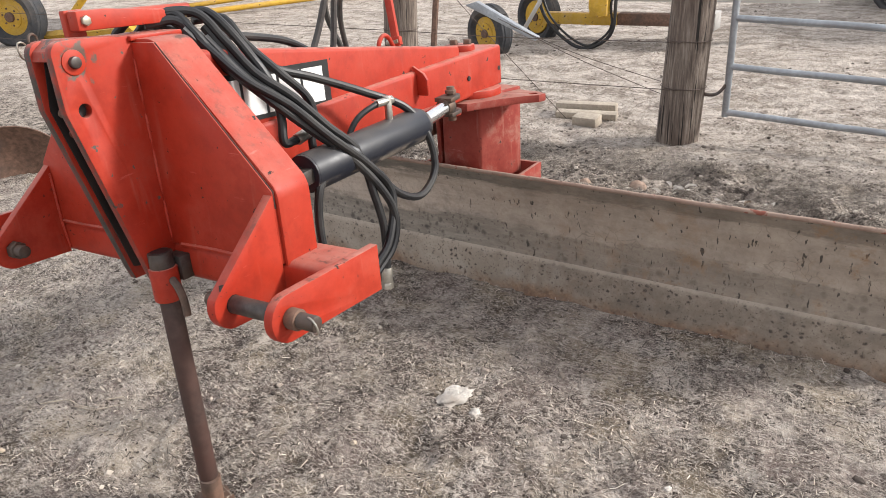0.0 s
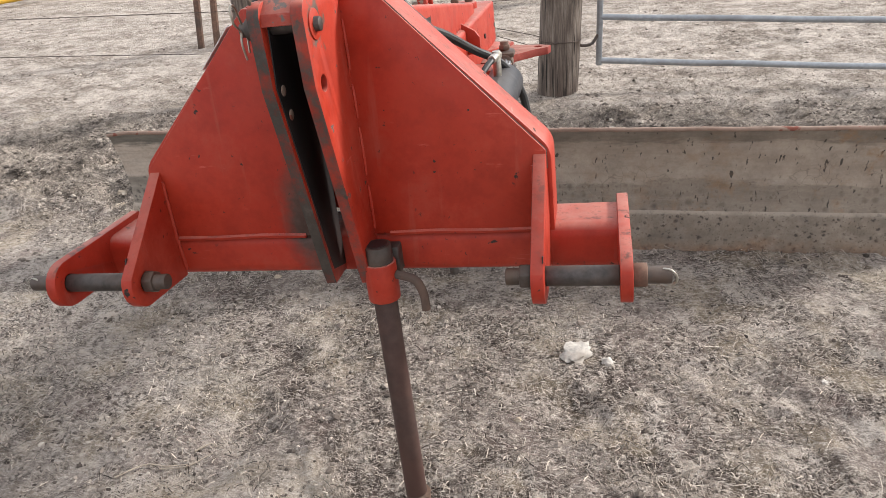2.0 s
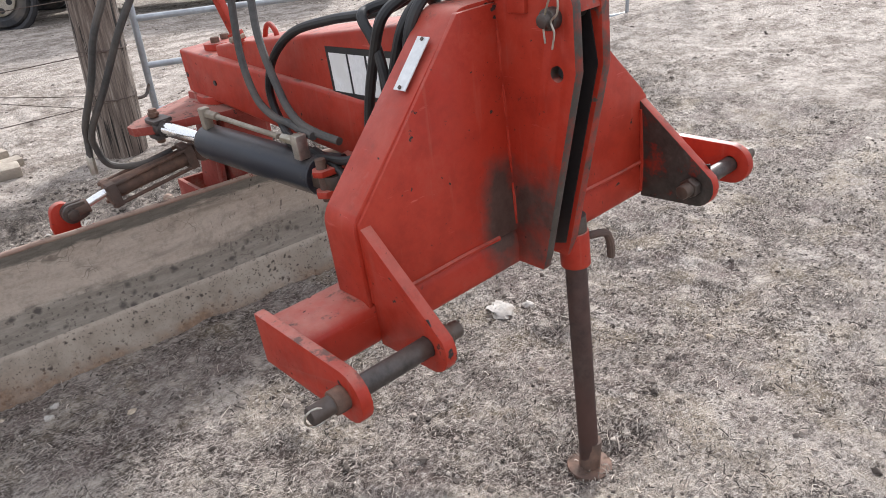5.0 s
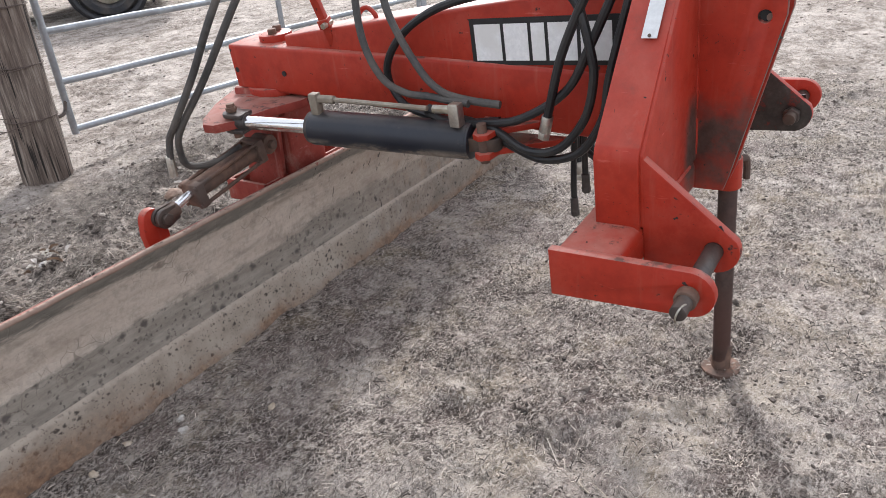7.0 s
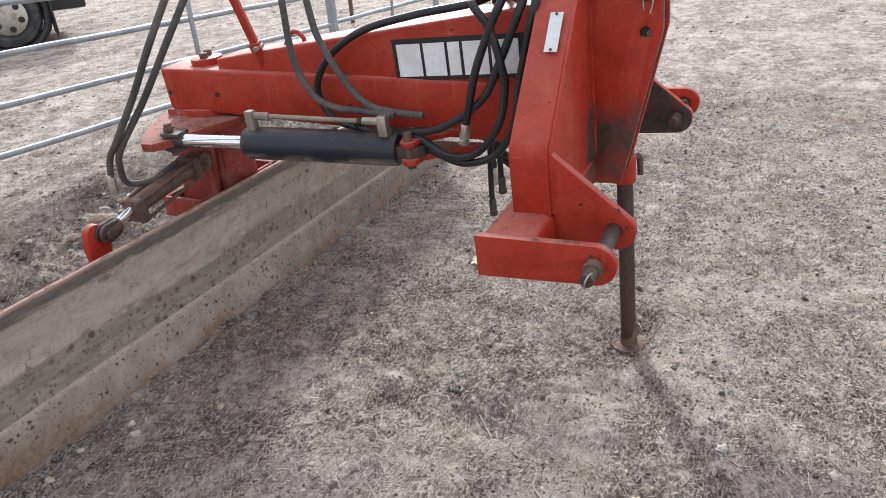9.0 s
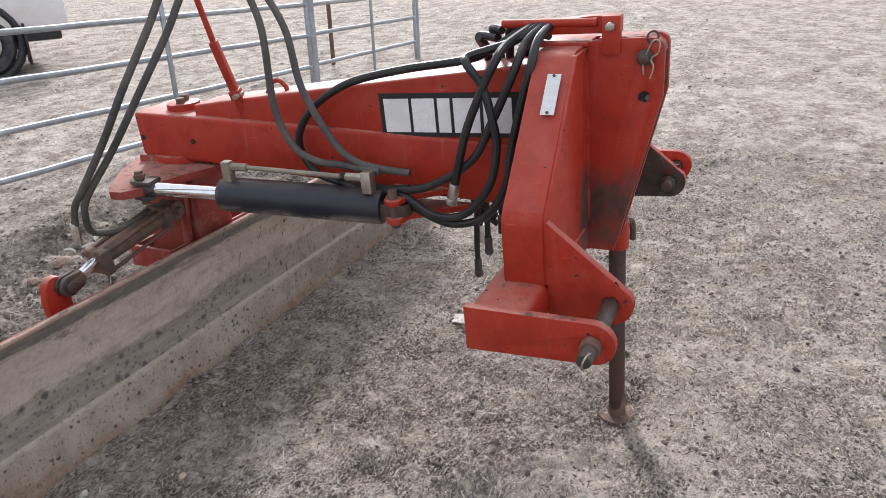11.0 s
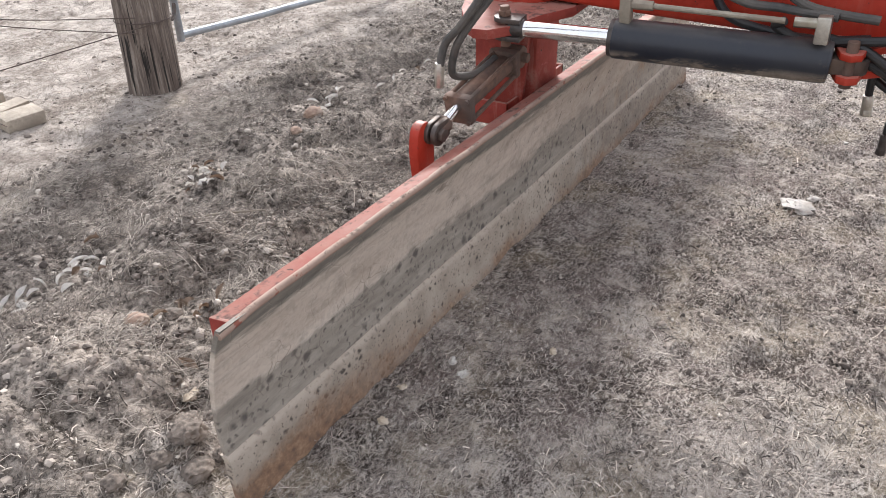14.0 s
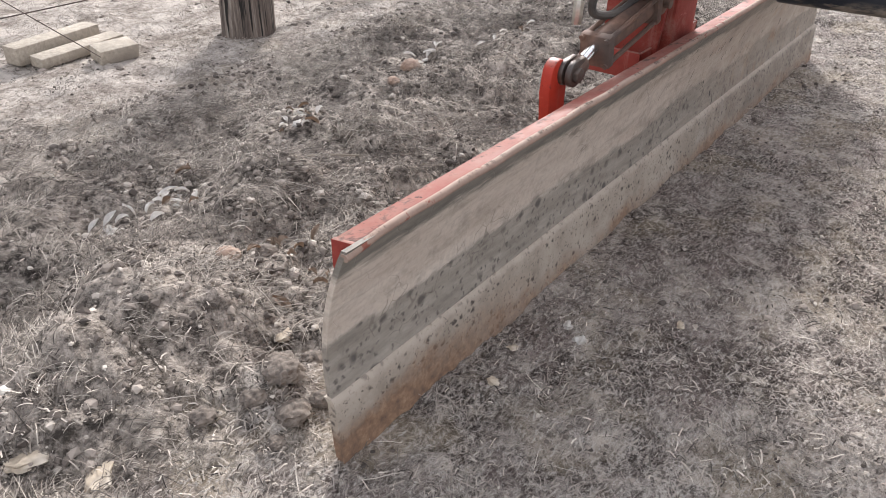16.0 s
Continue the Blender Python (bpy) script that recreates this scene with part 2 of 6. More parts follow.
def moldboard_mat():
    """Scoured steel with a skin of dried mud: a dark scuffed strip under the lip, smooth beige mud, grey pitted steel below a wavering line."""
    m, nt, bsdf = mat_new("mud_caked_moldboard")
    v = coords(nt)
    tc = nt.nodes.new("ShaderNodeTexCoord")
    sep = nt.nodes.new("ShaderNodeSeparateXYZ")
    nt.links.new(tc.outputs["Object"], sep.inputs[0])
    x, z = sep.outputs["X"], sep.outputs["Z"]
    long_ = coords(nt, "Object", (1.0, 1.0, 5.0))
    drift = noise_tex(nt, long_, 1.6, 6, 0.62)
    rag = noise_tex(nt, v, 16, 6, 0.7)
    fine = noise_tex(nt, v, 70, 6, 0.7)
    # height with a ragged, drifting boundary
    zz = math_node(nt, "MULTIPLY_ADD", drift, 0.16, math_node(nt, "MULTIPLY_ADD", rag, 0.05, z))
    mud = ramp(nt, noise_tex(nt, long_, 3.5, 7, 0.65), [(0.30, (0.40, 0.330, 0.266)), (0.48, (0.515, 0.436, 0.360)), (0.70, (0.61, 0.532, 0.450))])
    mud = mix(nt, ramp(nt, rag, [(0.34, 0.45), (0.50, 0.0)]), mud, (0.215, 0.178, 0.142))
    mud = mix(nt, ramp(nt, fine, [(0.45, 0.0), (0.75, 0.35)]), mud, (0.20, 0.165, 0.13))
    steel = ramp(nt, noise_tex(nt, long_, 7, 7, 0.72), [(0.28, (0.155, 0.137, 0.114)), (0.52, (0.262, 0.231, 0.192)), (0.78, (0.41, 0.362, 0.303))])
    steel = mix(nt, ramp(nt, rag, [(0.52, 0.0), (0.72, 0.5)]), steel, (0.34, 0.30, 0.25))
    steel = mix(nt, spots_at(nt, v, 24.0, 0.21, 0.46), steel, (0.060, 0.052, 0.047))
    steel = mix(nt, spots_at(nt, v, 55.0, 0.22, 0.46), steel, (0.085, 0.073, 0.064))
    col = mix(nt, ramp(nt, zz, [(0.375, 0.92), (0.392, 0.0)]), mud, steel)
    crz = node(nt, "ShaderNodeTexVoronoi", Scale=21.0)
    crz.feature = "DISTANCE_TO_EDGE"
    nt.links.new(mix(nt, 0.10, v, node_noise_colour(nt, v, 9)), crz.inputs["Vector"])
    fissure = mix(nt, 1.0, ramp(nt, crz.outputs["Distance"], [(0.008, 0.55), (0.030, 0.0)]), ramp(nt, noise_tex(nt, v, 5.5, 4, 0.6), [(0.54, 0.0), (0.60, 1.0)]), "MULTIPLY")
    col = mix(nt, fissure, col, (0.12, 0.097, 0.078))
    smear = noise_tex(nt, coords(nt, "Object", (3.0, 3.0, 26)), 1.0, 6, 0.65)
    col = mix(nt, ramp(nt, smear, [(0.56, 0.0), (0.70, 0.45)]), col, (0.21, 0.180, 0.148))
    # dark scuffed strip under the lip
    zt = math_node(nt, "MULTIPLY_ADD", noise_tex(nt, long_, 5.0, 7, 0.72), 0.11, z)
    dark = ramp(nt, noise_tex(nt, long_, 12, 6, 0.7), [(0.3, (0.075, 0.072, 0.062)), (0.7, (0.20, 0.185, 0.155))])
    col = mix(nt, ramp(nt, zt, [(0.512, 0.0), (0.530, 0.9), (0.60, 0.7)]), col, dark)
    # the far half is browner: stained, and darkened in the colour to balance its brightness
    brown = ramp(nt, noise_tex(nt, v, 7.5, 8, 0.74), [(0.32, (0.135, 0.102, 0.078)), (0.52, (0.245, 0.195, 0.150)), (0.72, (0.38, 0.315, 0.25))])
    col = mix(nt, ramp(nt, math_node(nt, "MULTIPLY_ADD", noise_tex(nt, v, 2.0, 6, 0.65), 0.5, math_node(nt, "MULTIPLY", x, 0.45)), [(0.27, 0.0), (0.52, 0.55)]), col, brown)
    # short upright gouges down to dark scale, in the middle of the board
    gouge = noise_tex(nt, coords(nt, "Object", (60, 60, 16)), 1.0, 3, 0.55)
    where = ramp(nt, math_node(nt, "MULTIPLY_ADD", noise_tex(nt, v, 3.0, 3, 0.5), 0.9, math_node(nt, "MULTIPLY", x, 0.28)), [(0.42, 0.0), (0.52, 1.0)])
    crm = mix(nt, 1.0, ramp(nt, gouge, [(0.645, 0.0), (0.675, 0.95)]), where, "MULTIPLY")
    col = mix(nt, crm, col, (0.05, 0.042, 0.035))
    # rusty blooms towards the far end
    rustm = mix(nt, 1.0, ramp(nt, noise_tex(nt, v, 6.5, 7, 0.74), [(0.52, 0.0), (0.64, 0.75)]), ramp(nt, math_node(nt, "MULTIPLY_ADD", noise_tex(nt, v, 1.2, 2, 0.5), 0.6, math_node(nt, "MULTIPLY", x, 0.22)), [(0.44, 0.0), (0.60, 1.0)]), "MULTIPLY")
    col = mix(nt, rustm, col, (0.28, 0.165, 0.085))
    nt.links.new(col, bsdf.inputs["Base Color"])
    bsdf.inputs["Roughness"].default_value = 0.72
    crack = node(nt, "ShaderNodeTexVoronoi", Scale=11.0)
    crack.feature = "DISTANCE_TO_EDGE"
    nt.links.new(mix(nt, 0.06, v, node_noise_colour(nt, v, 14)), crack.inputs["Vector"])
    hgt = mix(nt, 0.45, noise_tex(nt, v, 22, 8, 0.72), ramp(nt, crack.outputs["Distance"], [(0.0, 0.0), (0.02, 1.0)]))
    hgt = mix(nt, 0.30, hgt, ramp(nt, zz, [(0.385, 0.0), (0.41, 1.0)]))
    bump(nt, bsdf, hgt, 0.45, 0.006)
    return m


def cutting_edge_mat():
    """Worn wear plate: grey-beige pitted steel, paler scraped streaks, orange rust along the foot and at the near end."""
    m, nt, bsdf = mat_new("worn_cutting_edge")
    v = coords(nt)
    tc = nt.nodes.new("ShaderNodeTexCoord")
    sep = nt.nodes.new("ShaderNodeSeparateXYZ")
    nt.links.new(tc.outputs["Object"], sep.inputs[0])
    x, z = sep.outputs["X"], sep.outputs["Z"]
    rag = noise_tex(nt, v, 18, 7, 0.72)
    col = ramp(nt, noise_tex(nt, v, 9, 7, 0.7), [(0.28, (0.23, 0.190, 0.150)), (0.5, (0.365, 0.308, 0.248)), (0.8, (0.50, 0.438, 0.366))])
    streak = noise_tex(nt, coords(nt, "Object", (11, 11, 5)), 1.0, 7, 0.7)
    right = ramp(nt, math_node(nt, "MULTIPLY_ADD", noise_tex(nt, v, 2.2, 3, 0.5), 0.5, math_node(nt, "MULTIPLY", x, 0.35)), [(0.20, 0.0), (0.34, 1.0)])
    col = mix(nt, mix(nt, 1.0, ramp(nt, streak, [(0.50, 0.0), (0.66, 0.6)]), right, "MULTIPLY"), col, (0.46, 0.43, 0.385))
    brown = ramp(nt, noise_tex(nt, v, 8.5, 8, 0.74), [(0.34, (0.11, 0.086, 0.066)), (0.52, (0.21, 0.170, 0.132)), (0.70, (0.36, 0.31, 0.255))])
    col = mix(nt, ramp(nt, math_node(nt, "MULTIPLY_ADD", noise_tex(nt, v, 2.4, 6, 0.65), 0.5, math_node(nt, "MULTIPLY", x, 0.45)), [(0.25, 0.0), (0.48, 0.75)]), col, brown)
    col = mix(nt, spots_at(nt, v, 42.0, 0.20, 0.43), col, (0.07, 0.056, 0.046))
    col = mix(nt, spots_at(nt, v, 90.0, 0.21, 0.44), col, (0.11, 0.088, 0.07))
    col = mix(nt, ramp(nt, rag, [(0.56, 0.0), (0.70, 0.6)]), col, (0.19, 0.135, 0.095))
    # pale strip on the chamfer: light caught by the upper edge, put into the colour
    ledge_light = ramp(nt, math_node(nt, "MULTIPLY_ADD", rag, 0.025, z), [(0.158, 0.0), (0.166, 0.4)])
    col = mix(nt, ledge_light, col, (0.50, 0.43, 0.355))
    zr = math_node(nt, "MULTIPLY_ADD", noise_tex(nt, v, 4.0, 6, 0.7), -0.20, math_node(nt, "MULTIPLY_ADD", rag, -0.05, z))
    near_end = ramp(nt, math_node(nt, "MULTIPLY", x, -0.5), [(0.42, 0.0), (0.70, 1.0)])
    patchy = ramp(nt, noise_tex(nt, v, 3.2, 4, 0.6), [(0.40, 0.25), (0.56, 1.0)])
    rust_col = ramp(nt, noise_tex(nt, v, 46, 6, 0.72), [(0.32, (0.11, 0.068, 0.046)), (0.52, (0.225, 0.130, 0.076)), (0.72, (0.35, 0.235, 0.15))])
    foot = mix(nt, 1.0, ramp(nt, math_node(nt, "ADD", zr, 0.3), [(0.185, 0.85), (0.228, 0.0)]), patchy, "MULTIPLY")
    col = mix(nt, foot, col, rust_col)
    end = mix(nt, 1.0, ramp(nt, math_node(nt, "ADD", zr, 0.3), [(0.232, 0.95), (0.285, 0.0)]), near_end, "MULTIPLY")
    col = mix(nt, end, col, rust_col)
    nt.links.new(col, bsdf.inputs["Base Color"])
    bsdf.inputs["Roughness"].default_value = 0.74
    bsdf.inputs["Metallic"].default_value = 0.1
    bump(nt, bsdf, mix(nt, 0.5, rag, noise_tex(nt, v, 60, 6, 0.7)), 0.5, 0.005)
    return m


def greasy_red_mat():
    """Red enamel with a dark grease stain beside the tower."""
    m = RED.copy()
    m.name = "greasy_red_enamel"
    nt, bsdf = m.node_tree, m.node_tree.nodes["Principled BSDF"]
    col = bsdf.inputs["Base Color"].links[0].from_socket
    tc = nt.nodes.new("ShaderNodeTexCoord")
    sc = nt.nodes.new("ShaderNodeMapping")
    sc.inputs["Scale"].default_value = (1.9, 0.2, 0.85)
    nt.links.new(tc.outputs["Object"], sc.inputs["Vector"])
    mp = nt.nodes.new("ShaderNodeVectorMath")
    mp.operation = "DISTANCE"
    nt.links.new(sc.outputs[0], mp.inputs[0])
    mp.inputs[1].default_value = (-0.235, -0.15, 0.655)
    far = math_node(nt, "MULTIPLY_ADD", noise_tex(nt, tc.outputs["Object"], 14, 6, 0.65), 0.17, mp.outputs["Value"])
    stain = ramp(nt, noise_tex(nt, tc.outputs["Object"], 26, 6, 0.7), [(0.35, (0.045, 0.038, 0.032)), (0.62, (0.085, 0.068, 0.056)), (0.75, (0.16, 0.05, 0.035))])
    out = mix(nt, ramp(nt, far, [(0.16, 0.92), (0.235, 0.0)]), col, stain)
    nt.links.new(out, bsdf.inputs["Base Color"])
    return m


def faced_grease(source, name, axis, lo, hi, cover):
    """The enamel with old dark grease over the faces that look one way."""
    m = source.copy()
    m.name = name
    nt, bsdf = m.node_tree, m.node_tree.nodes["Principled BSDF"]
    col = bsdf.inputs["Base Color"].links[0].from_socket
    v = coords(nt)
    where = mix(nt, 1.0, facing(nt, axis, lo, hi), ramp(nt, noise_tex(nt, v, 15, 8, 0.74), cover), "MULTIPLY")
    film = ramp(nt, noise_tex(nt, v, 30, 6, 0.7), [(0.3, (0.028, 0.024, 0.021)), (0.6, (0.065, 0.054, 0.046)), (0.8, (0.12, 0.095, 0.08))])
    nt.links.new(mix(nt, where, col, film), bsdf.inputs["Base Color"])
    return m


RED_GREASE = greasy_red_mat()
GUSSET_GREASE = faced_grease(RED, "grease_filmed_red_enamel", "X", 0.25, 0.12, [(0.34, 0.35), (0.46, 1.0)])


def pin_wear():
    """Bare grey steel scraped round the top-link pin of the outer cheek."""
    nt, bsdf = RED_WORN.node_tree, RED_WORN.node_tree.nodes["Principled BSDF"]
    col = bsdf.inputs["Base Color"].links[0].from_socket
    tc = nt.nodes.new("ShaderNodeTexCoord")
    far = nt.nodes.new("ShaderNodeVectorMath")
    far.operation = "DISTANCE"
    nt.links.new(tc.outputs["Object"], far.inputs[0])
    far.inputs[1].default_value = (-0.005, -0.868, 1.223)
    warp = nt.nodes.new("ShaderNodeMath")
    warp.operation = "MULTIPLY_ADD"
    nt.links.new(noise_tex(nt, tc.outputs["Object"], 34, 5, 0.6), warp.inputs[0])
    warp.inputs[1].default_value = 0.17
    nt.links.new(far.outputs["Value"], warp.inputs[2])
    out = mix(nt, ramp(nt, warp.outputs[0], [(0.112, 0.95), (0.126, 0.0)]), col, (0.095, 0.075, 0.06))
    nt.links.new(out, bsdf.inputs["Base Color"])


pin_wear()
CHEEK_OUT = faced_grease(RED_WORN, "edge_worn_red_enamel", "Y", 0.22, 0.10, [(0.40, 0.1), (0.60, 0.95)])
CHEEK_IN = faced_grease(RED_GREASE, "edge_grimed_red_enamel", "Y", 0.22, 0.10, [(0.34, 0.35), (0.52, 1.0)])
LIP = paint("worn_lip", (0.30, 0.20, 0.155), (0.36, 0.275, 0.22), chip=(0.24, 0.085, 0.06), dust=0.9, chips=0.60, rough=0.75, silt=(0.40, 0.31, 0.25))
MOLDBOARD = moldboard_mat()
CUTTING = cutting_edge_mat()


def ground_mat():
    """Dry feedlot soil: pale dust, darker trampled straw and dung, small light crumbs, cracks."""
    m, nt, bsdf = mat_new("dry_trampled_soil")
    v = coords(nt)
    big = noise_tex(nt, v, 0.6, 6, 0.62)
    mid = noise_tex(nt, v, 4.5, 7, 0.7)
    fine = noise_tex(nt, v, 38, 8, 0.72)
    grit = noise_tex(nt, v, 170, 5, 0.75)
    chaff = noise_tex(nt, coords(nt, "Object", (1.0, 2.2, 1.0)), 48, 6, 0.78)
    soil = ramp(nt, mid, [(0.28, (0.112, 0.090, 0.078)), (0.5, (0.27, 0.226, 0.198)), (0.72, (0.48, 0.42, 0.37))])
    soil = mix(nt, ramp(nt, noise_tex(nt, v, 2.1, 5, 0.6), [(0.42, 0.75), (0.50, 0.0)]), soil, (0.115, 0.094, 0.08))
    soil = mix(nt, ramp(nt, big, [(0.46, 0.0), (0.64, 0.7)]), soil, (0.50, 0.45, 0.40))
    soil = mix(nt, ramp(nt, noise_tex(nt, v, 3.3, 6, 0.65), [(0.53, 0.0), (0.62, 0.85)]), soil, (0.56, 0.505, 0.45))
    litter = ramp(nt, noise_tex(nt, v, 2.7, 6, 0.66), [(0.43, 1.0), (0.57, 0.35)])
    # near-black gaps: dark litter, and shade between crumbs put into the soil colour
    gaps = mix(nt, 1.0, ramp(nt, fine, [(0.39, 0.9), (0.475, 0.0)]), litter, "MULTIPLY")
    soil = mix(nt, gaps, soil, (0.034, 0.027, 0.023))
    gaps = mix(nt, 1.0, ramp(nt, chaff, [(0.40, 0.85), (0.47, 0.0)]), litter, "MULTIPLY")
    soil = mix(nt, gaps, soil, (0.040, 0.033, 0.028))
    # trampled strands lying three ways, with shade in the gaps put into the colour
    bend = nt.nodes.new("ShaderNodeMix")
    bend.data_type = "VECTOR"
    bend.inputs[0].default_value = 0.035
    wav = node(nt, "ShaderNodeTexNoise", Scale=14.0, Detail=2.0)
    nt.links.new(v, wav.inputs["Vector"])
    nt.links.new(v, bend.inputs[4])
    nt.links.new(wav.outputs["Color"], bend.inputs[5])
    lay = None
    for turn in (0.3, 1.35, 2.4):
        mp = nt.nodes.new("ShaderNodeMapping")
        mp.inputs["Rotation"].default_value = (0, 0, turn)
        nt.links.new(bend.outputs[1], mp.inputs["Vector"])
        sc = nt.nodes.new("ShaderNodeMapping")
        sc.inputs["Scale"].default_value = (34, 210, 34)
        nt.links.new(mp.outputs[0], sc.inputs["Vector"])
        one = noise_tex(nt, sc.outputs[0], 1.0, 2, 0.5)
        lay = one if lay is None else mix(nt, 1.0, lay, one, "LIGHTEN")
    strand = mix(nt, ramp(nt, lay, [(0.50, 1.0), (0.565, 0.0)]), soil, (0.032, 0.023, 0.018))
    strand = mix(nt, ramp(nt, lay, [(0.62, 0.0), (0.69, 0.9)]), strand, (0.67, 0.585, 0.51))
    soil = mix(nt, ramp(nt, noise_tex(nt, v, 2.2, 6, 0.66), [(0.42, 0.95), (0.58, 0.22)]), soil, strand)
    # hand-sized mottling: dark trodden dung and pale dusty crust
    mott = noise_tex(nt, v, 11, 9, 0.74)
    soil = mix(nt, ramp(nt, mott, [(0.36, 0.7), (0.46, 0.0)]), soil, (0.068, 0.054, 0.046))
    soil = mix(nt, ramp(nt, mott, [(0.52, 0.0), (0.64, 0.8)]), soil, (0.61, 0.538, 0.462))
    tint = noise_tex(nt, v, 3.7, 4, 0.6)
    soil = mix(nt, ramp(nt, tint, [(0.50, 0.0), (0.64, 0.38)]), soil, (0.44, 0.36, 0.25))
    soil = mix(nt, ramp(nt, tint, [(0.34, 0.5), (0.46, 0.0)]), soil, (0.205, 0.155, 0.14))
    soil = mix(nt, ramp(nt, chaff, [(0.53, 0.0), (0.61, 0.8)]), soil, (0.60, 0.545, 0.485))
    soil = mix(nt, ramp(nt, grit, [(0.58, 0.0), (0.70, 0.7)]), soil, (0.66, 0.62, 0.57))
    tg = nt.nodes.new("ShaderNodeTexCoord")
    sg = nt.nodes.new("ShaderNodeSeparateXYZ")
    nt.links.new(tg.outputs["Object"], sg.inputs[0])
    wob = nt.nodes.new("ShaderNodeMath")
    wob.operation = "MULTIPLY_ADD"
    nt.links.new(noise_tex(nt, v, 3.0, 5, 0.65), wob.inputs[0])
    wob.inputs[1].default_value = 0.16
    tenth = nt.nodes.new("ShaderNodeMath")
    tenth.operation = "MULTIPLY"
    tenth.inputs[1].default_value = 0.1
    nt.links.new(sg.outputs["Y"], tenth.inputs[0])
    nt.links.new(tenth.outputs[0], wob.inputs[2])
    matted = mix(nt, ramp(nt, mix(nt, 0.5, fine, mott), [(0.43, 0.0), (0.58, 1.0)]), (0.045, 0.037, 0.031), (0.56, 0.484, 0.412))
    soil = mix(nt, ramp(nt, wob.outputs[0], [(0.265, 0.0), (0.285, 0.85), (0.40, 0.85), (0.45, 0.0)]), soil, matted)
    # pale crusted clay of the open yard beyond the fence line
    tc = nt.nodes.new("ShaderNodeTexCoord")
    sep = nt.nodes.new("ShaderNodeSeparateXYZ")
    nt.links.new(tc.outputs["Object"], sep.inputs[0])
    yard = nt.nodes.new("ShaderNodeMath")
    yard.operation = "MULTIPLY_ADD"
    nt.links.new(noise_tex(nt, v, 1.4, 5, 0.65), yard.inputs[0])
    yard.inputs[1].default_value = 2.2
    side = nt.nodes.new("ShaderNodeMath")
    side.operation = "SUBTRACT"
    nt.links.new(sep.outputs["X"], side.inputs[0])
    side.inputs[1].default_value = -0.2
    far = nt.nodes.new("ShaderNodeMath")
    far.operation = "MAXIMUM"
    nt.links.new(sep.outputs["Y"], far.inputs[0])
    nt.links.new(side.outputs[0], far.inputs[1])
    nt.links.new(far.outputs[0], yard.inputs[2])
    scaled = nt.nodes.new("ShaderNodeMath")
    scaled.operation = "MULTIPLY"
    scaled.inputs[1].default_value = 0.1
    nt.links.new(yard.outputs[0], scaled.inputs[0])
    crust = noise_tex(nt, v, 5.5, 9, 0.76)
    clay = ramp(nt, crust, [(0.34, (0.20, 0.165, 0.138)), (0.44, (0.42, 0.366, 0.318)), (0.55, (0.60, 0.536, 0.474)), (0.75, (0.70, 0.642, 0.58))])
    crack = node(nt, "ShaderNodeTexVoronoi", Scale=13.0)
    crack.feature = "DISTANCE_TO_EDGE"
    nt.links.new(mix(nt, 0.12, v, noise_tex(nt, v, 9, 3, 0.6)), crack.inputs["Vector"])
    clay = mix(nt, ramp(nt, crack.outputs["Distance"], [(0.0, 0.6), (0.05, 0.0)]), clay, (0.17, 0.14, 0.115))
    # trodden crumbs lie in drifts, paler wheel tracks between them
    drifts = ramp(nt, noise_tex(nt, coords(nt, "Object", (0.8, 1.5, 1.0)), 1.7, 7, 0.7), [(0.47, 0.0), (0.57, 1.0)])
    bits = ramp(nt, mix(nt, 0.5, fine, noise_tex(nt, v, 17, 8, 0.75)), [(0.44, 1.0), (0.52, 0.0)])
    clay = mix(nt, mix(nt, 1.0, drifts, bits, "MULTIPLY"), clay, (0.13, 0.105, 0.085))
    clay = mix(nt, mix(nt, 1.0, drifts, ramp(nt, crust, [(0.40, 0.55), (0.60, 0.1)]), "MULTIPLY"), clay, (0.27, 0.225, 0.185))
    clay = mix(nt, ramp(nt, fine, [(0.34, 0.7), (0.44, 0.0)]), clay, (0.19, 0.16, 0.135))
    soil = mix(nt, ramp(nt, scaled.outputs[0], [(0.43, 0.0), (0.53, 1.0)]), soil, clay)
    nt.links.new(soil, bsdf.inputs["Base Color"])
    bsdf.inputs["Roughness"].default_value = 0.95
    bsdf.inputs["Specular IOR Level"].default_value = 0.15
    bump(nt, bsdf, mix(nt, 0.5, mix(nt, 0.5, fine, chaff), lay), 1.0, 0.04)
    return m


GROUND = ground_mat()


def straw_mat(name, lo, hi):
    m, nt, bsdf = mat_new(name)
    gi = nt.nodes.new("ShaderNodeNewGeometry")
    col = ramp(nt, gi.outputs["Random Per Island"], [(0.0, lo), (0.35, tuple(a + (b - a) * 0.22 for a, b in zip(lo, hi))), (0.7, tuple(a + (b - a) * 0.52 for a, b in zip(lo, hi))), (1.0, hi)])
    nt.links.new(col, bsdf.inputs["Base Color"])
    bsdf.inputs["Roughness"].default_value = 0.85
    return m


def crumb_mat(name="soil_crumbs", gain=1.0):
    m, nt, bsdf = mat_new(name)
    gi = nt.nodes.new("ShaderNodeNewGeometry")
    col = ramp(nt, gi.outputs["Random Per Island"], [(p, tuple(c * gain for c in t)) for p, t in ((0.0, (0.055, 0.044, 0.037)), (0.4, (0.15, 0.124, 0.104)), (0.8, (0.34, 0.290, 0.245)), (1.0, (0.56, 0.50, 0.43)))])
    nt.links.new(col, bsdf.inputs["Base Color"])
    bsdf.inputs["Roughness"].default_value = 0.95
    bump(nt, bsdf, noise_tex(nt, coords(nt), 80, 4, 0.7), 0.5, 0.004)
    return m


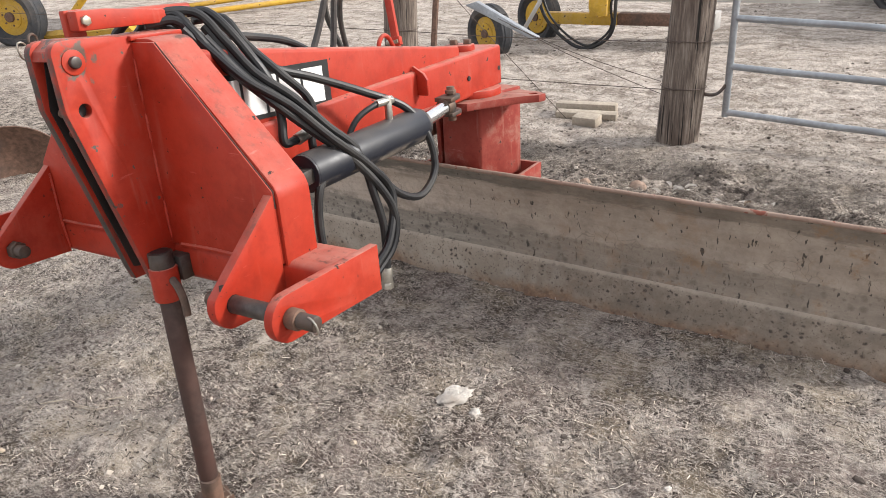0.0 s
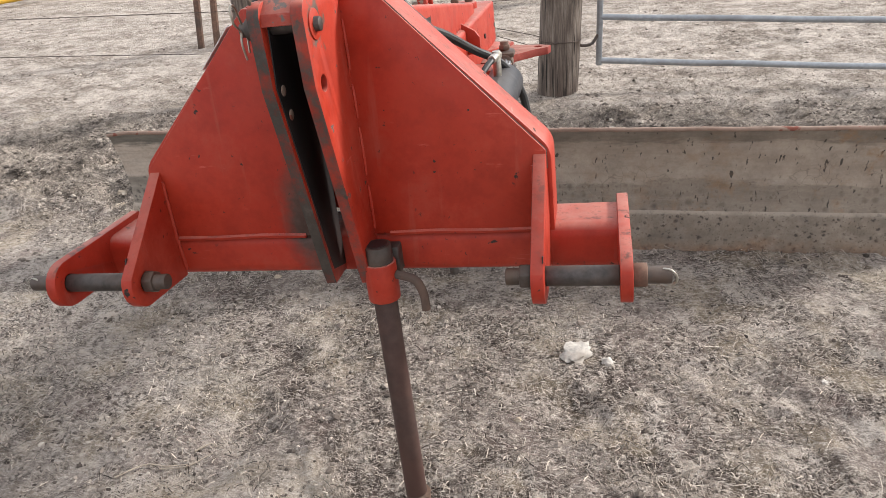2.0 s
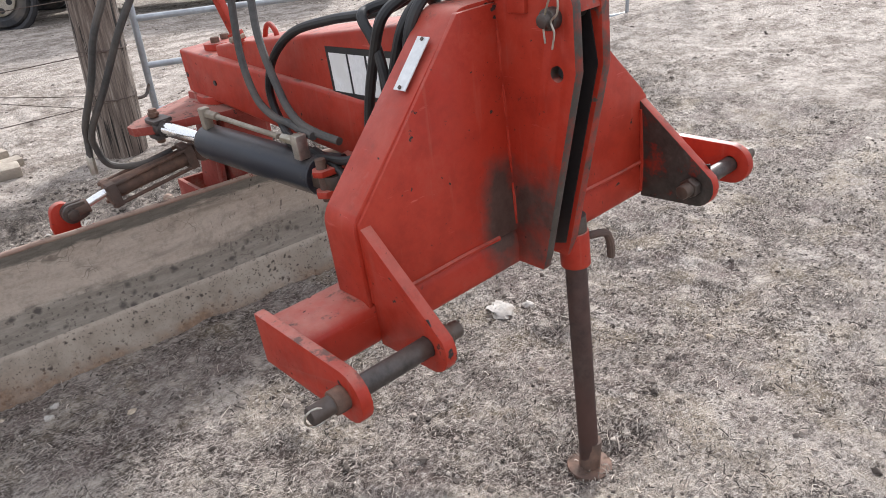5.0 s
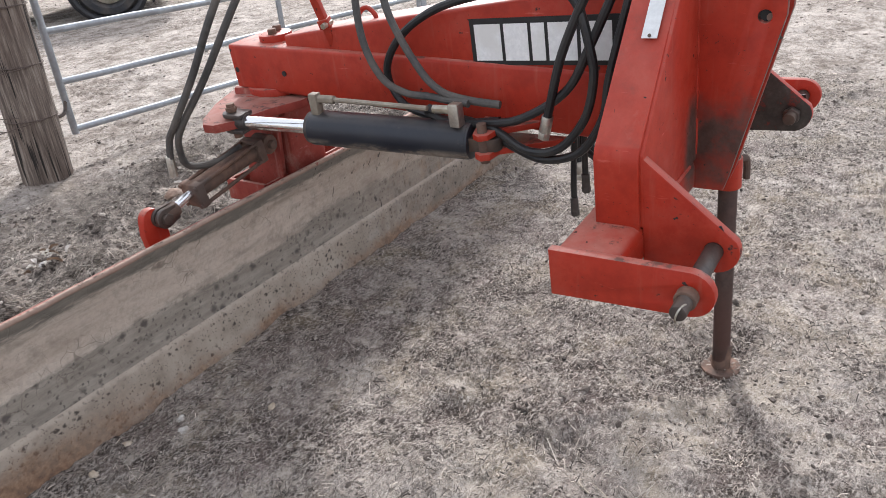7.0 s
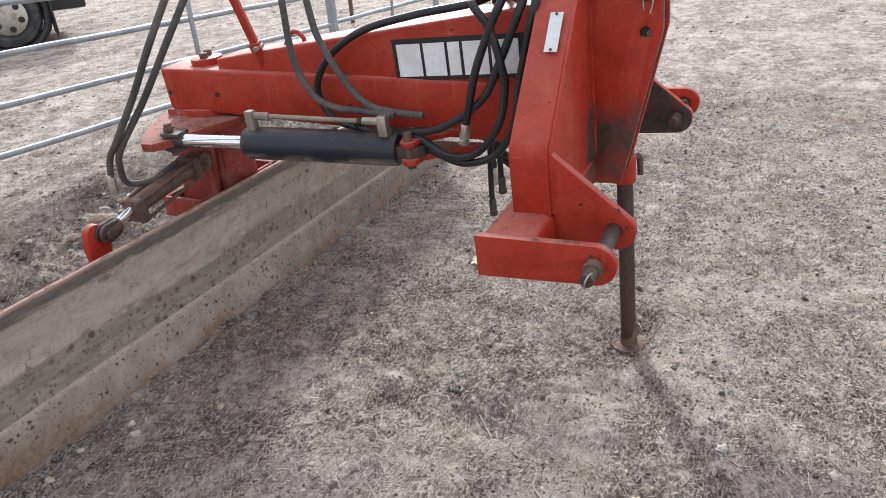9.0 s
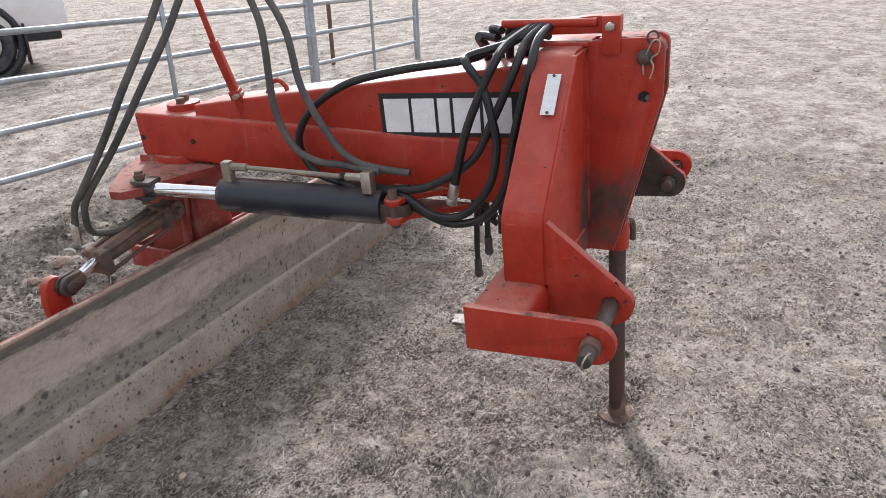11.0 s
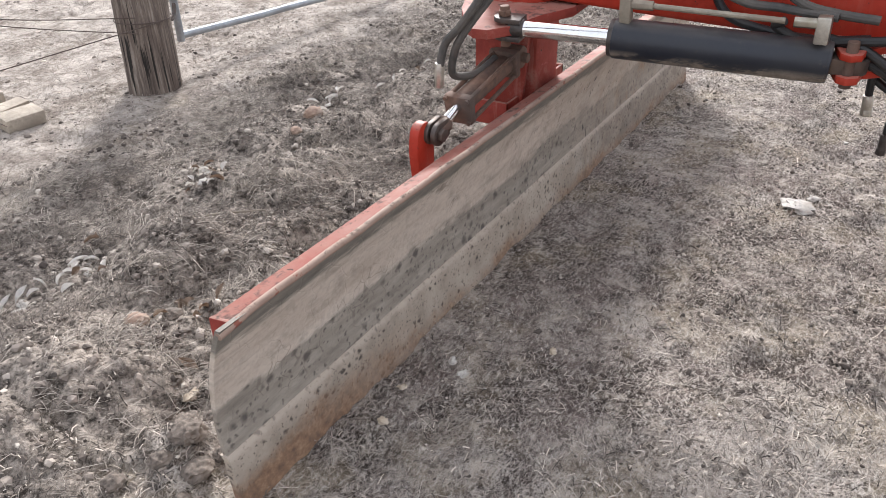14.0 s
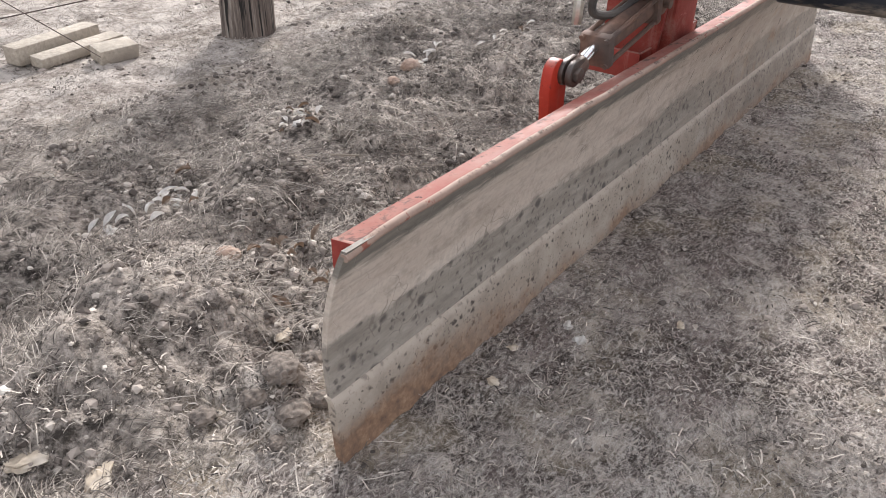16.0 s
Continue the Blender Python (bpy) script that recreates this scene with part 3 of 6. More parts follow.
STRAW = straw_mat("dry_straw", (0.035, 0.027, 0.022), (0.62, 0.54, 0.455))
GRASS_PALE = straw_mat("pale_dead_grass", (0.12, 0.098, 0.080), (0.60, 0.530, 0.45))
GRASS_DARK = straw_mat("dark_dead_grass", (0.035, 0.027, 0.022), (0.27, 0.222, 0.182))
PALE_STRAW = straw_mat("pale_straw", (0.26, 0.220, 0.182), (0.74, 0.665, 0.575))
CRUMB = crumb_mat()
CLAY_CRUMB = crumb_mat("clay_crumbs", 1.35)
CLOD = plain_mat("soil_clod", (0.15, 0.122, 0.10), 0.95, 0.0, 0.6, 70, (0.24, 0.20, 0.165), 1.0)
# black for real grease at the pins and for shade in the tower slot
GREASE_SHADE = plain_mat("black_grease_and_shade", (0.012, 0.010, 0.010), 0.55, 0.0, 0.4, 40, (0.03, 0.02, 0.018))
JACK = plain_mat("dark_jack_paint", (0.062, 0.040, 0.034), 0.6, 0.2, 0.5, 30, (0.085, 0.042, 0.033), 0.2)
SEAM_DARK = plain_mat("seam_dark", (0.06, 0.022, 0.016), 0.8, 0.0, 0.4, 60)
SCRAP = plain_mat("buff_scrap", (0.46, 0.38, 0.285), 0.9, 0.0, 0.3, 40, (0.56, 0.50, 0.42), 0.4)
CONCRETE = plain_mat("pale_concrete", (0.46, 0.45, 0.43), 0.9, 0.0, 0.2, 30, (0.36, 0.34, 0.32), 0.3)


# ---- building helpers ----
def part(name, bm, material, parent=None, label="", smooth=35):
    """Links a bmesh, modelled in world metres, as one mesh object under a thing or a part."""
    me = bpy.data.meshes.new(name)
    if parent is not None:
        p, base = parent, Matrix.Identity(4)
        while p is not None:
            base = p.matrix_basis @ base
            p = p.parent
        bm.transform(base.inverted())
    bmesh.ops.recalc_face_normals(bm, faces=bm.faces[:])
    if smooth:
        for e in bm.edges:
            e.smooth = len(e.link_faces) != 2 or e.calc_face_angle(0) < radians(smooth)
        for f in bm.faces:
            f.smooth = True
    bm.to_mesh(me)
    bm.free()
    me.materials.append(material)
    ob = new(name, me)
    if parent is not None:
        ob.parent = parent
    if label:
        tagged(ob, label)
    return ob


def thing(name, at, label, category, group="", kind=""):
    """A top-level thing: an Empty at its base."""
    ob = new(name)
    ob.empty_display_size = 0.1
    ob.matrix_basis = Matrix.Translation(at)
    return tagged(ob, label, category, group, kind)


def solid(name, bm, material, label, category, group="", kind="", smooth=35):
    """A top-level thing of one mesh; its origin goes to the middle of its base."""
    vs = [v.co for v in bm.verts]
    lo = [min(c[i] for c in vs) for i in range(3)]
    hi = [max(c[i] for c in vs) for i in range(3)]
    at = Vector(((lo[0] + hi[0]) / 2, (lo[1] + hi[1]) / 2, lo[2]))
    bm.transform(Matrix.Translation(-at))
    ob = part(name, bm, material, None, "", smooth)
    ob.matrix_basis = Matrix.Translation(at)
    return tagged(ob, label, category, group, kind)


def bevelled(bm, w, seg=2, angle=30):
    es = [e for e in bm.edges if len(e.link_faces) == 2 and e.calc_face_angle(0) > radians(angle)]
    if es:
        bmesh.ops.bevel(bm, geom=es, offset=w, segments=seg, affect="EDGES", profile=0.5, clamp_overlap=True)
    return bm


def box(x0, x1, y0, y1, z0, z1, bev=0.0, seg=2, into=None):
    bm = bmesh.new()
    bmesh.ops.create_cube(bm, size=1, matrix=Matrix.Translation(((x0 + x1) / 2, (y0 + y1) / 2, (z0 + z1) / 2)) @ Matrix.Diagonal((x1 - x0, y1 - y0, z1 - z0, 1)))
    if bev:
        bevelled(bm, bev, seg)
    return merge(into, bm)


def merge(into, bm):
    """Adds bm to into and returns into; without into returns bm."""
    if into is None:
        return bm
    me = bpy.data.meshes.new("tmp")
    bm.to_mesh(me)
    bm.free()
    into.from_mesh(me)
    bpy.data.meshes.remove(me)
    return into


def prism(pts, axis, a0, a1, bev=0.0, seg=2, into=None):
    """Extrudes the outline pts (the two other axes, in order) along an axis from a0 to a1."""
    bm = bmesh.new()

    def at(p, a):
        return {"x": (a, p[0], p[1]), "y": (p[0], a, p[1]), "z": (p[0], p[1], a)}[axis]

    lo = [bm.verts.new(at(p, a0)) for p in pts]
    hi = [bm.verts.new(at(p, a1)) for p in pts]
    bm.faces.new(lo)
    bm.faces.new(hi[::-1])
    for i in range(len(pts)):
        j = (i + 1) % len(pts)
        bm.faces.new((lo[i], hi[i], hi[j], lo[j]))
    bmesh.ops.recalc_face_normals(bm, faces=bm.faces[:])
    if bev:
        bevelled(bm, bev, seg)
    return merge(into, bm)


def arc(cx, cy, r, a0, a1, n=8):
    return [(cx + r * math.cos(radians(a0 + (a1 - a0) * i / n)), cy + r * math.sin(radians(a0 + (a1 - a0) * i / n))) for i in range(n + 1)]


def holed(outline, holes, axis, a0, a1, into=None):
    """A plate with round holes (centre, centre, radius) right through it."""
    cu = bpy.data.curves.new("tmp", "CURVE")
    cu.dimensions, cu.fill_mode, cu.extrude = "2D", "BOTH", (a1 - a0) / 2
    cu.bevel_depth, cu.bevel_resolution, cu.offset = 0.002, 1, -0.002
    for ring in [outline] + [arc(h[0], h[1], h[2], 0, -360 + 22.5, 15) for h in holes]:
        sp = cu.splines.new("POLY")
        sp.points.add(len(ring) - 1)
        for q, p in zip(sp.points, ring):
            q.co = (p[0], p[1], 0, 1)
        sp.use_cyclic_u = True
    ob = bpy.data.objects.new("tmp", cu)
    scene.collection.objects.link(ob)
    me = bpy.data.meshes.new_from_object(ob)
    bm = bmesh.new()
    bm.from_mesh(me)
    bpy.data.objects.remove(ob)
    bpy.data.curves.remove(cu)
    bpy.data.meshes.remove(me)
    mid = (a0 + a1) / 2
    rot = {"x": Matrix(((0, 0, 1, mid), (1, 0, 0, 0), (0, 1, 0, 0), (0, 0, 0, 1))),
           "y": Matrix(((1, 0, 0, 0), (0, 0, 1, mid), (0, 1, 0, 0), (0, 0, 0, 1))),
           "z": Matrix(((1, 0, 0, 0), (0, 1, 0, 0), (0, 0, 1, mid), (0, 0, 0, 1)))}[axis]
    bm.transform(rot)
    bmesh.ops.remove_doubles(bm, verts=bm.verts[:], dist=0.0001)
    return merge(into, bm)


def rod(p0, p1, r, seg=16, r2=None, into=None, bev=0.0):
    p0, p1 = Vector(p0), Vector(p1)
    d = p1 - p0
    bm = bmesh.new()
    m = Matrix.Translation((p0 + p1) / 2) @ d.to_track_quat("Z", "Y").to_matrix().to_4x4()
    bmesh.ops.create_cone(bm, cap_ends=True, segments=seg, radius1=r, radius2=r if r2 is None else r2, depth=d.length, matrix=m)
    if bev:
        bevelled(bm, bev, 2, 50)
    return merge(into, bm)


def spline(pts, n=8):
    """A smooth line through the points."""
    P = [Vector(p) for p in pts]
    P = [P[0] * 2 - P[1]] + P + [P[-1] * 2 - P[-2]]
    out = []
    for i in range(1, len(P) - 2):
        a, b, c, d = P[i - 1:i + 3]
        for k in range(n):
            t = k / n
            out.append(0.5 * ((2 * b) + (c - a) * t + (2 * a - 5 * b + 4 * c - d) * t * t + (3 * b - a - 3 * c + d) * t ** 3))
    out.append(P[-2])
    return out


def sweep(line, r, seg=10, into=None, taper=None):
    bm = bmesh.new()
    rings, prev = [], None
    for i, p in enumerate(line):
        d = (line[min(i + 1, len(line) - 1)] - line[max(i - 1, 0)]).normalized()
        if prev is None:
            u = d.orthogonal().normalized()
        else:
            u = (prev - d * prev.dot(d)).normalized()
        prev = u
        w = d.cross(u)
        rr = r if taper is None else r * (1 + (taper - 1) * i / (len(line) - 1))
        rings.append([bm.verts.new(p + rr * (u * math.cos(k * math.tau / seg) + w * math.sin(k * math.tau / seg))) for k in range(seg)])
    for a, b in zip(rings, rings[1:]):
        for k in range(seg):
            bm.faces.new((a[k], a[(k + 1) % seg], b[(k + 1) % seg], b[k]))
    bm.faces.new(rings[0][::-1])
    bm.faces.new(rings[-1])
    return merge(into, bm)


def ring_of(centre, axis, r, thick, seg=20, into=None, a0=0, a1=360):
    c, ax = Vector(centre), Vector(axis).normalized()
    u = ax.orthogonal().normalized()
    w = ax.cross(u)
    n = max(6, int(seg * abs(a1 - a0) / 360))
    line = [c + r * (u * math.cos(radians(a0 + (a1 - a0) * i / n)) + w * math.sin(radians(a0 + (a1 - a0) * i / n))) for i in range(n + 1)]
    return sweep(line, thick, 8, into)


# ---- ground ----
def hill(x, y, cx, cy, rx, ry, h):
    return h * math.exp(-((x - cx) / rx) ** 2 - ((y - cy) / ry) ** 2)


def ground_z(x, y):
    """Height of the trampled yard: hummocks of dead grass behind the blade, nearly flat elsewhere."""
    rough = max(0.0, min(1.0, (y - 1.80) / 0.22)) * max(0.0, min(1.0, (3.8 - y) / 0.6)) * max(0.0, min(1.0, (4.5 - abs(x)) / 1.0))
    z = 0.012 * noise.noise((x * 1.1, y * 1.1, 0.3)) + 0.006 * noise.noise((x * 5, y * 5, 1.7))
    if abs(x) < 7 and -4 < y < 8:
        # crumbly clods with creases between them, thick in the trampled patches and thin on the dusty ones
        crumb = max(0.12, min(1.0, 0.62 + 1.3 * noise.noise((x * 2.0, y * 2.0, 21.0)) + rough))
        z += crumb * (0.017 * abs(noise.noise((x * 15, y * 15, 3.3))) ** 0.7 + 0.013 * abs(noise.noise((x * 31, y * 31, 6.1))) ** 0.7 - 0.010)
        z += 0.020 * rough * noise.noise((x * 19, y * 19, 4.1)) + rough * 0.075 * noise.noise((x * 3.1, y * 3.1, 7.7)) + (0.012 + 0.036 * rough) * noise.noise((x * 6.5, y * 6.5, 2.9))
        z -= 0.022 * max(0.0, noise.noise((x * 4.3, y * 4.3, 12.5)) - 0.30) / 0.3
        z -= rough * (hill(x, y, -1.19, 2.19, 0.10, 0.09, 0.05) + hill(x, y, -1.39, 2.92, 0.16, 0.10, 0.07) + hill(x, y, -0.60, 2.22, 0.16, 0.10, 0.06) + hill(x, y, -1.42, 1.98, 0.08, 0.08, 0.05))
        z += rough * (hill(x, y, -1.63, 2.30, 0.32, 0.24, 0.15) + hill(x, y, -2.55, 1.92, 0.5, 0.4, 0.07) + hill(x, y, -0.95, 2.58, 0.30, 0.16, 0.10) + hill(x, y, -1.70, 2.94, 0.3, 0.2, 0.08) + hill(x, y, -0.30, 2.57, 0.25, 0.14, 0.07) + hill(x, y, 1.4, 2.7, 0.5, 0.3, 0.08) + hill(x, y, 0.6, 2.6, 0.35, 0.25, 0.05))
        z += hill(x, y, -1.56, 1.86, 0.13, 0.09, 0.055) - hill(x, y, 0.078, 0.09, 0.15, 0.13, 0.018)
        z -= hill(x, y, -0.55, 0.15, 0.12, 0.055, 0.034) + hill(x, y, -0.55, -0.55, 0.16, 0.10, 0.035) + hill(x, y, -0.9, -0.15, 0.12, 0.08, 0.02)
    if abs(x) > 25 or abs(y) > 25:
        z *= 0.3
    return z - 0.004


def build_ground():
    def axis(lo, hi, step):
        inner = list(np.arange(lo, hi + step / 2, step))
        out, s, v = [], step, hi
        while v < 900:
            s *= 1.22
            v += s
            out.append(v)
        left, s, v = [], step, lo
        while v > -900:
            s *= 1.22
            v -= s
            left.append(v)
        return left[::-1] + inner + out

    def finer(line, lo, hi, step):
        """Close rows over the stretch that the camera passes nearest."""
        return [v for v in line if v < lo] + list(np.arange(lo, hi, step)) + [v for v in line if v >= hi]

    xs = finer(axis(-4.6, 5.0, 0.023), -2.35, 1.75, 0.0115)
    ys = finer(axis(-2.4, 6.2, 0.023), -0.75, 2.5, 0.0115)
    verts = [(float(x), float(y), ground_z(float(x), float(y))) for y in ys for x in xs]
    w = len(xs)
    faces = [(j * w + i, j * w + i + 1, (j + 1) * w + i + 1, (j + 1) * w + i) for j in range(len(ys) - 1) for i in range(w - 1)]
    me = bpy.data.meshes.new("ground")
    me.from_pydata(verts, [], faces)
    me.shade_smooth()
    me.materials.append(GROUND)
    return tagged(new("ground", me), "dry trampled yard soil with straw and crumbs", "ground", "", "structure")


build_ground()


def near_spots(count, rng, lo=-3.4, hi=3.6, clump=0.0, seed=0.0):
    """Places on the yard, thicker close to the implement."""
    out = []
    while len(out) < count:
        x, y = rng.uniform(lo, hi), rng.uniform(-1.3, 4.6)
        d = max(0.0, abs(y - 0.8) - 1.2) + max(0.0, abs(x) - 2.2)
        thick = 1.0 if not clump else max(0.04, min(1.0, 0.45 + clump * (1.3 * noise.noise((x * 2.6, y * 2.6, seed)) + 0.9 * noise.noise((x * 9, y * 9, seed)))))
        if clump and 1.0 < y < 1.7:
            thick *= 0.45
        if rng.random() < math.exp(-0.55 * d) * thick:
            out.append((x, y))
    return out


# ---- the rear grader blade ----
# The hitch and the beam lean: HM lays their own upright frame into the world.
HM = Matrix(((0.99888, 0.01072, -0.04619, 0.0149), (-0.00900, 0.99926, 0.03730, -0.0206), (0.04655, -0.03684, 0.99824, -0.0436), (0, 0, 0, 1)))
HC = -0.02
HP = -0.032
implement = thing("grader_blade", (0.0, 0.9, 0.0), "red three-point rear grader blade with muddy steel moldboard", "grader blade")


def hpart(name, bm, material, parent=implement, label="", smooth=35):
    bm.transform(HM)
    return part(name, bm, material, parent, label, smooth)


def hw(p):
    return HM @ Vector(p)


# hitch frame: face plate, wrapped band, cross tube
face = [(-0.452, 0.785), (-0.452, 0.960), (-0.145, 1.288), (0.145, 1.288), (0.452, 0.960), (0.452, 0.785)]
hpart("face_plate", prism([(HC + x, z) for x, z in face[:3]] + [(-0.058, 1.288), (-0.058, 0.785)], "y", 0.155, 0.170, 0.003), RED_GREASE)
hpart("face_plate", prism([(0.040, 0.785), (0.040, 1.288)] + [(HC + x, z) for x, z in face[3:]], "y", 0.155, 0.170, 0.003), RED_GREASE)


def band_mesh():
    path = [(-0.462, 0.775)] + arc(-0.402, 0.938, 0.060, 180, 137, 5) + arc(-0.112, 1.236, 0.060, 137, 90, 5)
    path = path + [(-x, z) for x, z in path[::-1]]
    inner = []
    for i, p in enumerate(path):
        a, b = path[max(0, i - 1)], path[min(len(path) - 1, i + 1)]
        d = Vector((b[0] - a[0], b[1] - a[1])).normalized()
        inner.append((p[0] + d.y * 0.014, p[1] - d.x * 0.014))
    return prism([(HC + x, z) for x, z in path + inner[::-1]], "y", 0.163, 0.268, 0.004)


hpart("band", band_mesh(), RED, label="wrapped red side band with rounded bends")
hpart("cross_tube", prism(arc(0.185, 0.715, 0.028, 180, 270, 4) + arc(0.285, 0.715, 0.028, 270, 360, 4) + arc(0.285, 0.762, 0.028, 0, 90, 4) + arc(0.185, 0.762, 0.028, 90, 180, 4), "x", HP - 0.606, HP + 0.606), RED_GREASE)
for s in (-1, 1):
    x = HP + s * 0.606
    nose = arc(0.0, 0.752, 0.053, 95, 268, 10)
    hpart("clevis_plate", holed([(0.306, 0.805)] + nose + [(0.306, 0.690)], [(0.0, 0.752, 0.021)], "x", min(x, x + s * 0.02), max(x, x + s * 0.02)), RED)
    x = HC + s * 0.438
    nose = arc(0.0, 0.752, 0.055, 150, 275, 9)
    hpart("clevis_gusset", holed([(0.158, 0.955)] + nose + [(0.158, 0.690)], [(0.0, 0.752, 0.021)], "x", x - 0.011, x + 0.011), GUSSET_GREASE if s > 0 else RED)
    pin = hpart("hitch_pin", rod((HC + s * 0.372, 0, 0.752), (HP + s * 0.700, 0, 0.752), 0.0175, 20, bev=0.003), STEEL, label="dark greasy steel hitch pin")
    hpart("sleeve", rod((HC + s * 0.450, 0, 0.752), (HP + s * 0.604, 0, 0.752), 0.0205, 20, bev=0.002), STEEL, pin)
    hpart("collar", rod((HP + s * 0.627, 0, 0.752), (HP + s * 0.655, 0, 0.752), 0.0235, 18, bev=0.003), RUST, pin)
    patch = [(0.004 + (0.034 + 0.016 * noise.noise((k * 0.9, s, 2.0)) + 0.018 * max(0, math.cos(k * 0.314 - 1.9))) * math.cos(k * 0.314), 0.760 + (0.034 + 0.016 * noise.noise((k * 0.9, s, 2.0)) + 0.018 * max(0, math.cos(k * 0.314 - 1.9))) * math.sin(k * 0.314)) for k in range(20)]
    hpart("grease_patch", prism(patch, "x", HC + s * 0.4480, HC + s * 0.4502), GREASE_SHADE, pin, "black grease smeared round the pin")
    bm = ring_of((HP + s * 0.690, -0.004, 0.748), (0.3, 1, 0.2), 0.020, 0.0022)
    hpart("lynch_ring", bm, ZINC, pin)
    bm = rod((HC + s * 0.400, 0, 0.752), (HC + s * 0.424, 0, 0.752), 0.026, 6, bev=0.003)
    hpart("lock_nut", bm, STEEL, pin)
    edge_line = [(HC + s * x, 0.1600, z) for x, z in ((0.4515, 0.92), (0.4515, 0.9595), (0.1455, 1.2865))]
    if s > 0:
        hpart("seam", sweep([Vector(p) for p in edge_line], 0.0024, 6), SEAM_DARK, label="dark line laid along the joint of plate and band")
    for z0, z1 in ((0.80, 0.90), (0.925, 1.03), (1.05, 1.12), (1.15, 1.25)):
        xs_ = 0.044 if s > 0 else -0.062
        hpart("weld_bead", sweep(spline([(xs_, 0.157, z0), (xs_ + s * 0.001, 0.155, (z0 + z1) / 2), (xs_, 0.157, z1)], 5), 0.0045, 6), RED)
    # weld beads where plates meet the tube
    hpart("weld_bead", sweep(spline([(HC + s * 0.10, 0.156, 0.786), (HC + s * 0.2, 0.155, 0.789), (HC + s * 0.32, 0.156, 0.786), (HC + s * 0.43, 0.156, 0.787)], 5), 0.006, 6), RED)
    hpart("weld_bead", sweep(spline([(HC + s * 0.424, 0.158, 0.705), (HC + s * 0.424, 0.152, 0.79), (HC + s * 0.424, 0.153, 0.93)], 5), 0.005, 6), RED)

# tower: two cheek plates with the top-link pin
cheek = [(0.162, 0.700), (0.162, 1.303), (0.035, 1.312)] + arc(-0.015, 1.282, 0.030, 90, 172, 5) + [(-0.043, 1.160), (0.072, 0.735), (0.084, 0.700)]
for x0, x1 in ((0.022, 0.042), (-0.060, -0.040)):
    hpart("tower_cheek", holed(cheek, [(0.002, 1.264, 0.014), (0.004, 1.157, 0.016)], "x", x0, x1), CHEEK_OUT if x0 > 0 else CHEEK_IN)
# black sheets added inside the tower: shade and grease of the deep slot as colour
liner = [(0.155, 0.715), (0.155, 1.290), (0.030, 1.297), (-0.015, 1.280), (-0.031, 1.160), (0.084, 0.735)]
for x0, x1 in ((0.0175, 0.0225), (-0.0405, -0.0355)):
    hpart("slot_shade_liner", prism(liner, "x", x0, x1, 0.001), GREASE_SHADE, label="dark sheet added for shade and grease in the tower slot")
hpart("slot_shade_back", box(-0.044, 0.026, 0.215, 0.228, 0.79, 1.27, 0.003), GREASE_SHADE)
hpart("tower_cap", prism([(0.003, 1.303), (0.13, 1.296), (0.13, 1.308), (-0.005, 1.315), (-0.037, 1.291), (-0.042, 1.270), (-0.034, 1.270), (-0.029, 1.284)], "x", -0.050, 0.032, 0.002), CAP_WORN, label="scuffed red cap over the tower cheeks")
for y, z in ((-0.045, 1.15), (-0.030, 1.10)):
    hpart("rust_bolt", rod((-0.041, y + 0.040, z), (-0.034, y + 0.040, z), 0.011, 10, bev=0.002), LIP)
tpin = hpart("top_link_pin", rod((-0.098, 0.002, 1.264), (0.058, 0.002, 1.264), 0.0135, 18, bev=0.003), STEEL)
hpart("washer", rod((0.042, 0.002, 1.264), (0.047, 0.002, 1.264), 0.028, 24, bev=0.001), RED, tpin)
hpart("pin_head", rod((-0.084, 0.002, 1.264), (-0.060, 0.002, 1.264), 0.021, 20, bev=0.003), STEEL, tpin)
hpart("hairpin_clip", sweep(spline([(-0.090, 0.002, 1.223), (-0.090, 0.004, 1.253), (-0.092, -0.004, 1.276), (-0.092, -0.020, 1.308), (-0.092, -0.036, 1.308), (-0.092, -0.034, 1.280), (-0.090, -0.016, 1.263), (-0.090, -0.022, 1.243), (-0.090, -0.014, 1.213)], 5), 0.0022, 6), ZINC, tpin)

# hose carrier on the tower
car = hpart("hose_carrier", box(-0.072, -0.052, 0.066, 0.114, 1.270, 1.370, 0.003), RED)
hpart("carrier_arm", prism([(0.070, 1.323), (0.315, 1.320), (0.315, 1.352), (0.150, 1.368), (0.070, 1.368)], "x", -0.050, -0.012, 0.004), RED, car)
hpart("carrier_rod", rod((-0.052, 0.13, 1.352), (-0.030, 0.40, 1.350), 0.012, 12), RED, car)
hpart("bolt", rod((-0.092, 0.09, 1.345), (-0.004, 0.09, 1.345), 0.0125, 6, bev=0.002), ZINC, car, "bright zinc hexagon bolt")
hpart("carrier_plate", box(-0.075, 0.055, 0.15, 0.30, 1.292, 1.304, 0.003), RED, car)
hpart("lift_eye", ring_of((-0.062, -0.015, 1.314), (1, 0.4, 0), 0.014, 0.003, 16), STEEL)

# name plate riveted to the band
d1 = Vector((0.063, 0.0, 0.0675)).normalized()
nrm = Vector((-d1.z, 0, d1.x))
c0 = Vector((HC - 0.2275, 0.200, 1.2025)) + nrm * 0.012
bm = bmesh.new()
bmesh.ops.create_cube(bm, size=1, matrix=Matrix.Translation(c0) @ Matrix(((d1.x, 0, nrm.x, 0), (0, 1, 0, 0), (d1.z, 0, nrm.z, 0), (0, 0, 0, 1))) @ Matrix.Diagonal((0.115, 0.036, 0.0022, 1)))
tag = hpart("name_plate", bm, PLATE_ALU, label="pale stamped aluminium name plate with faint print")
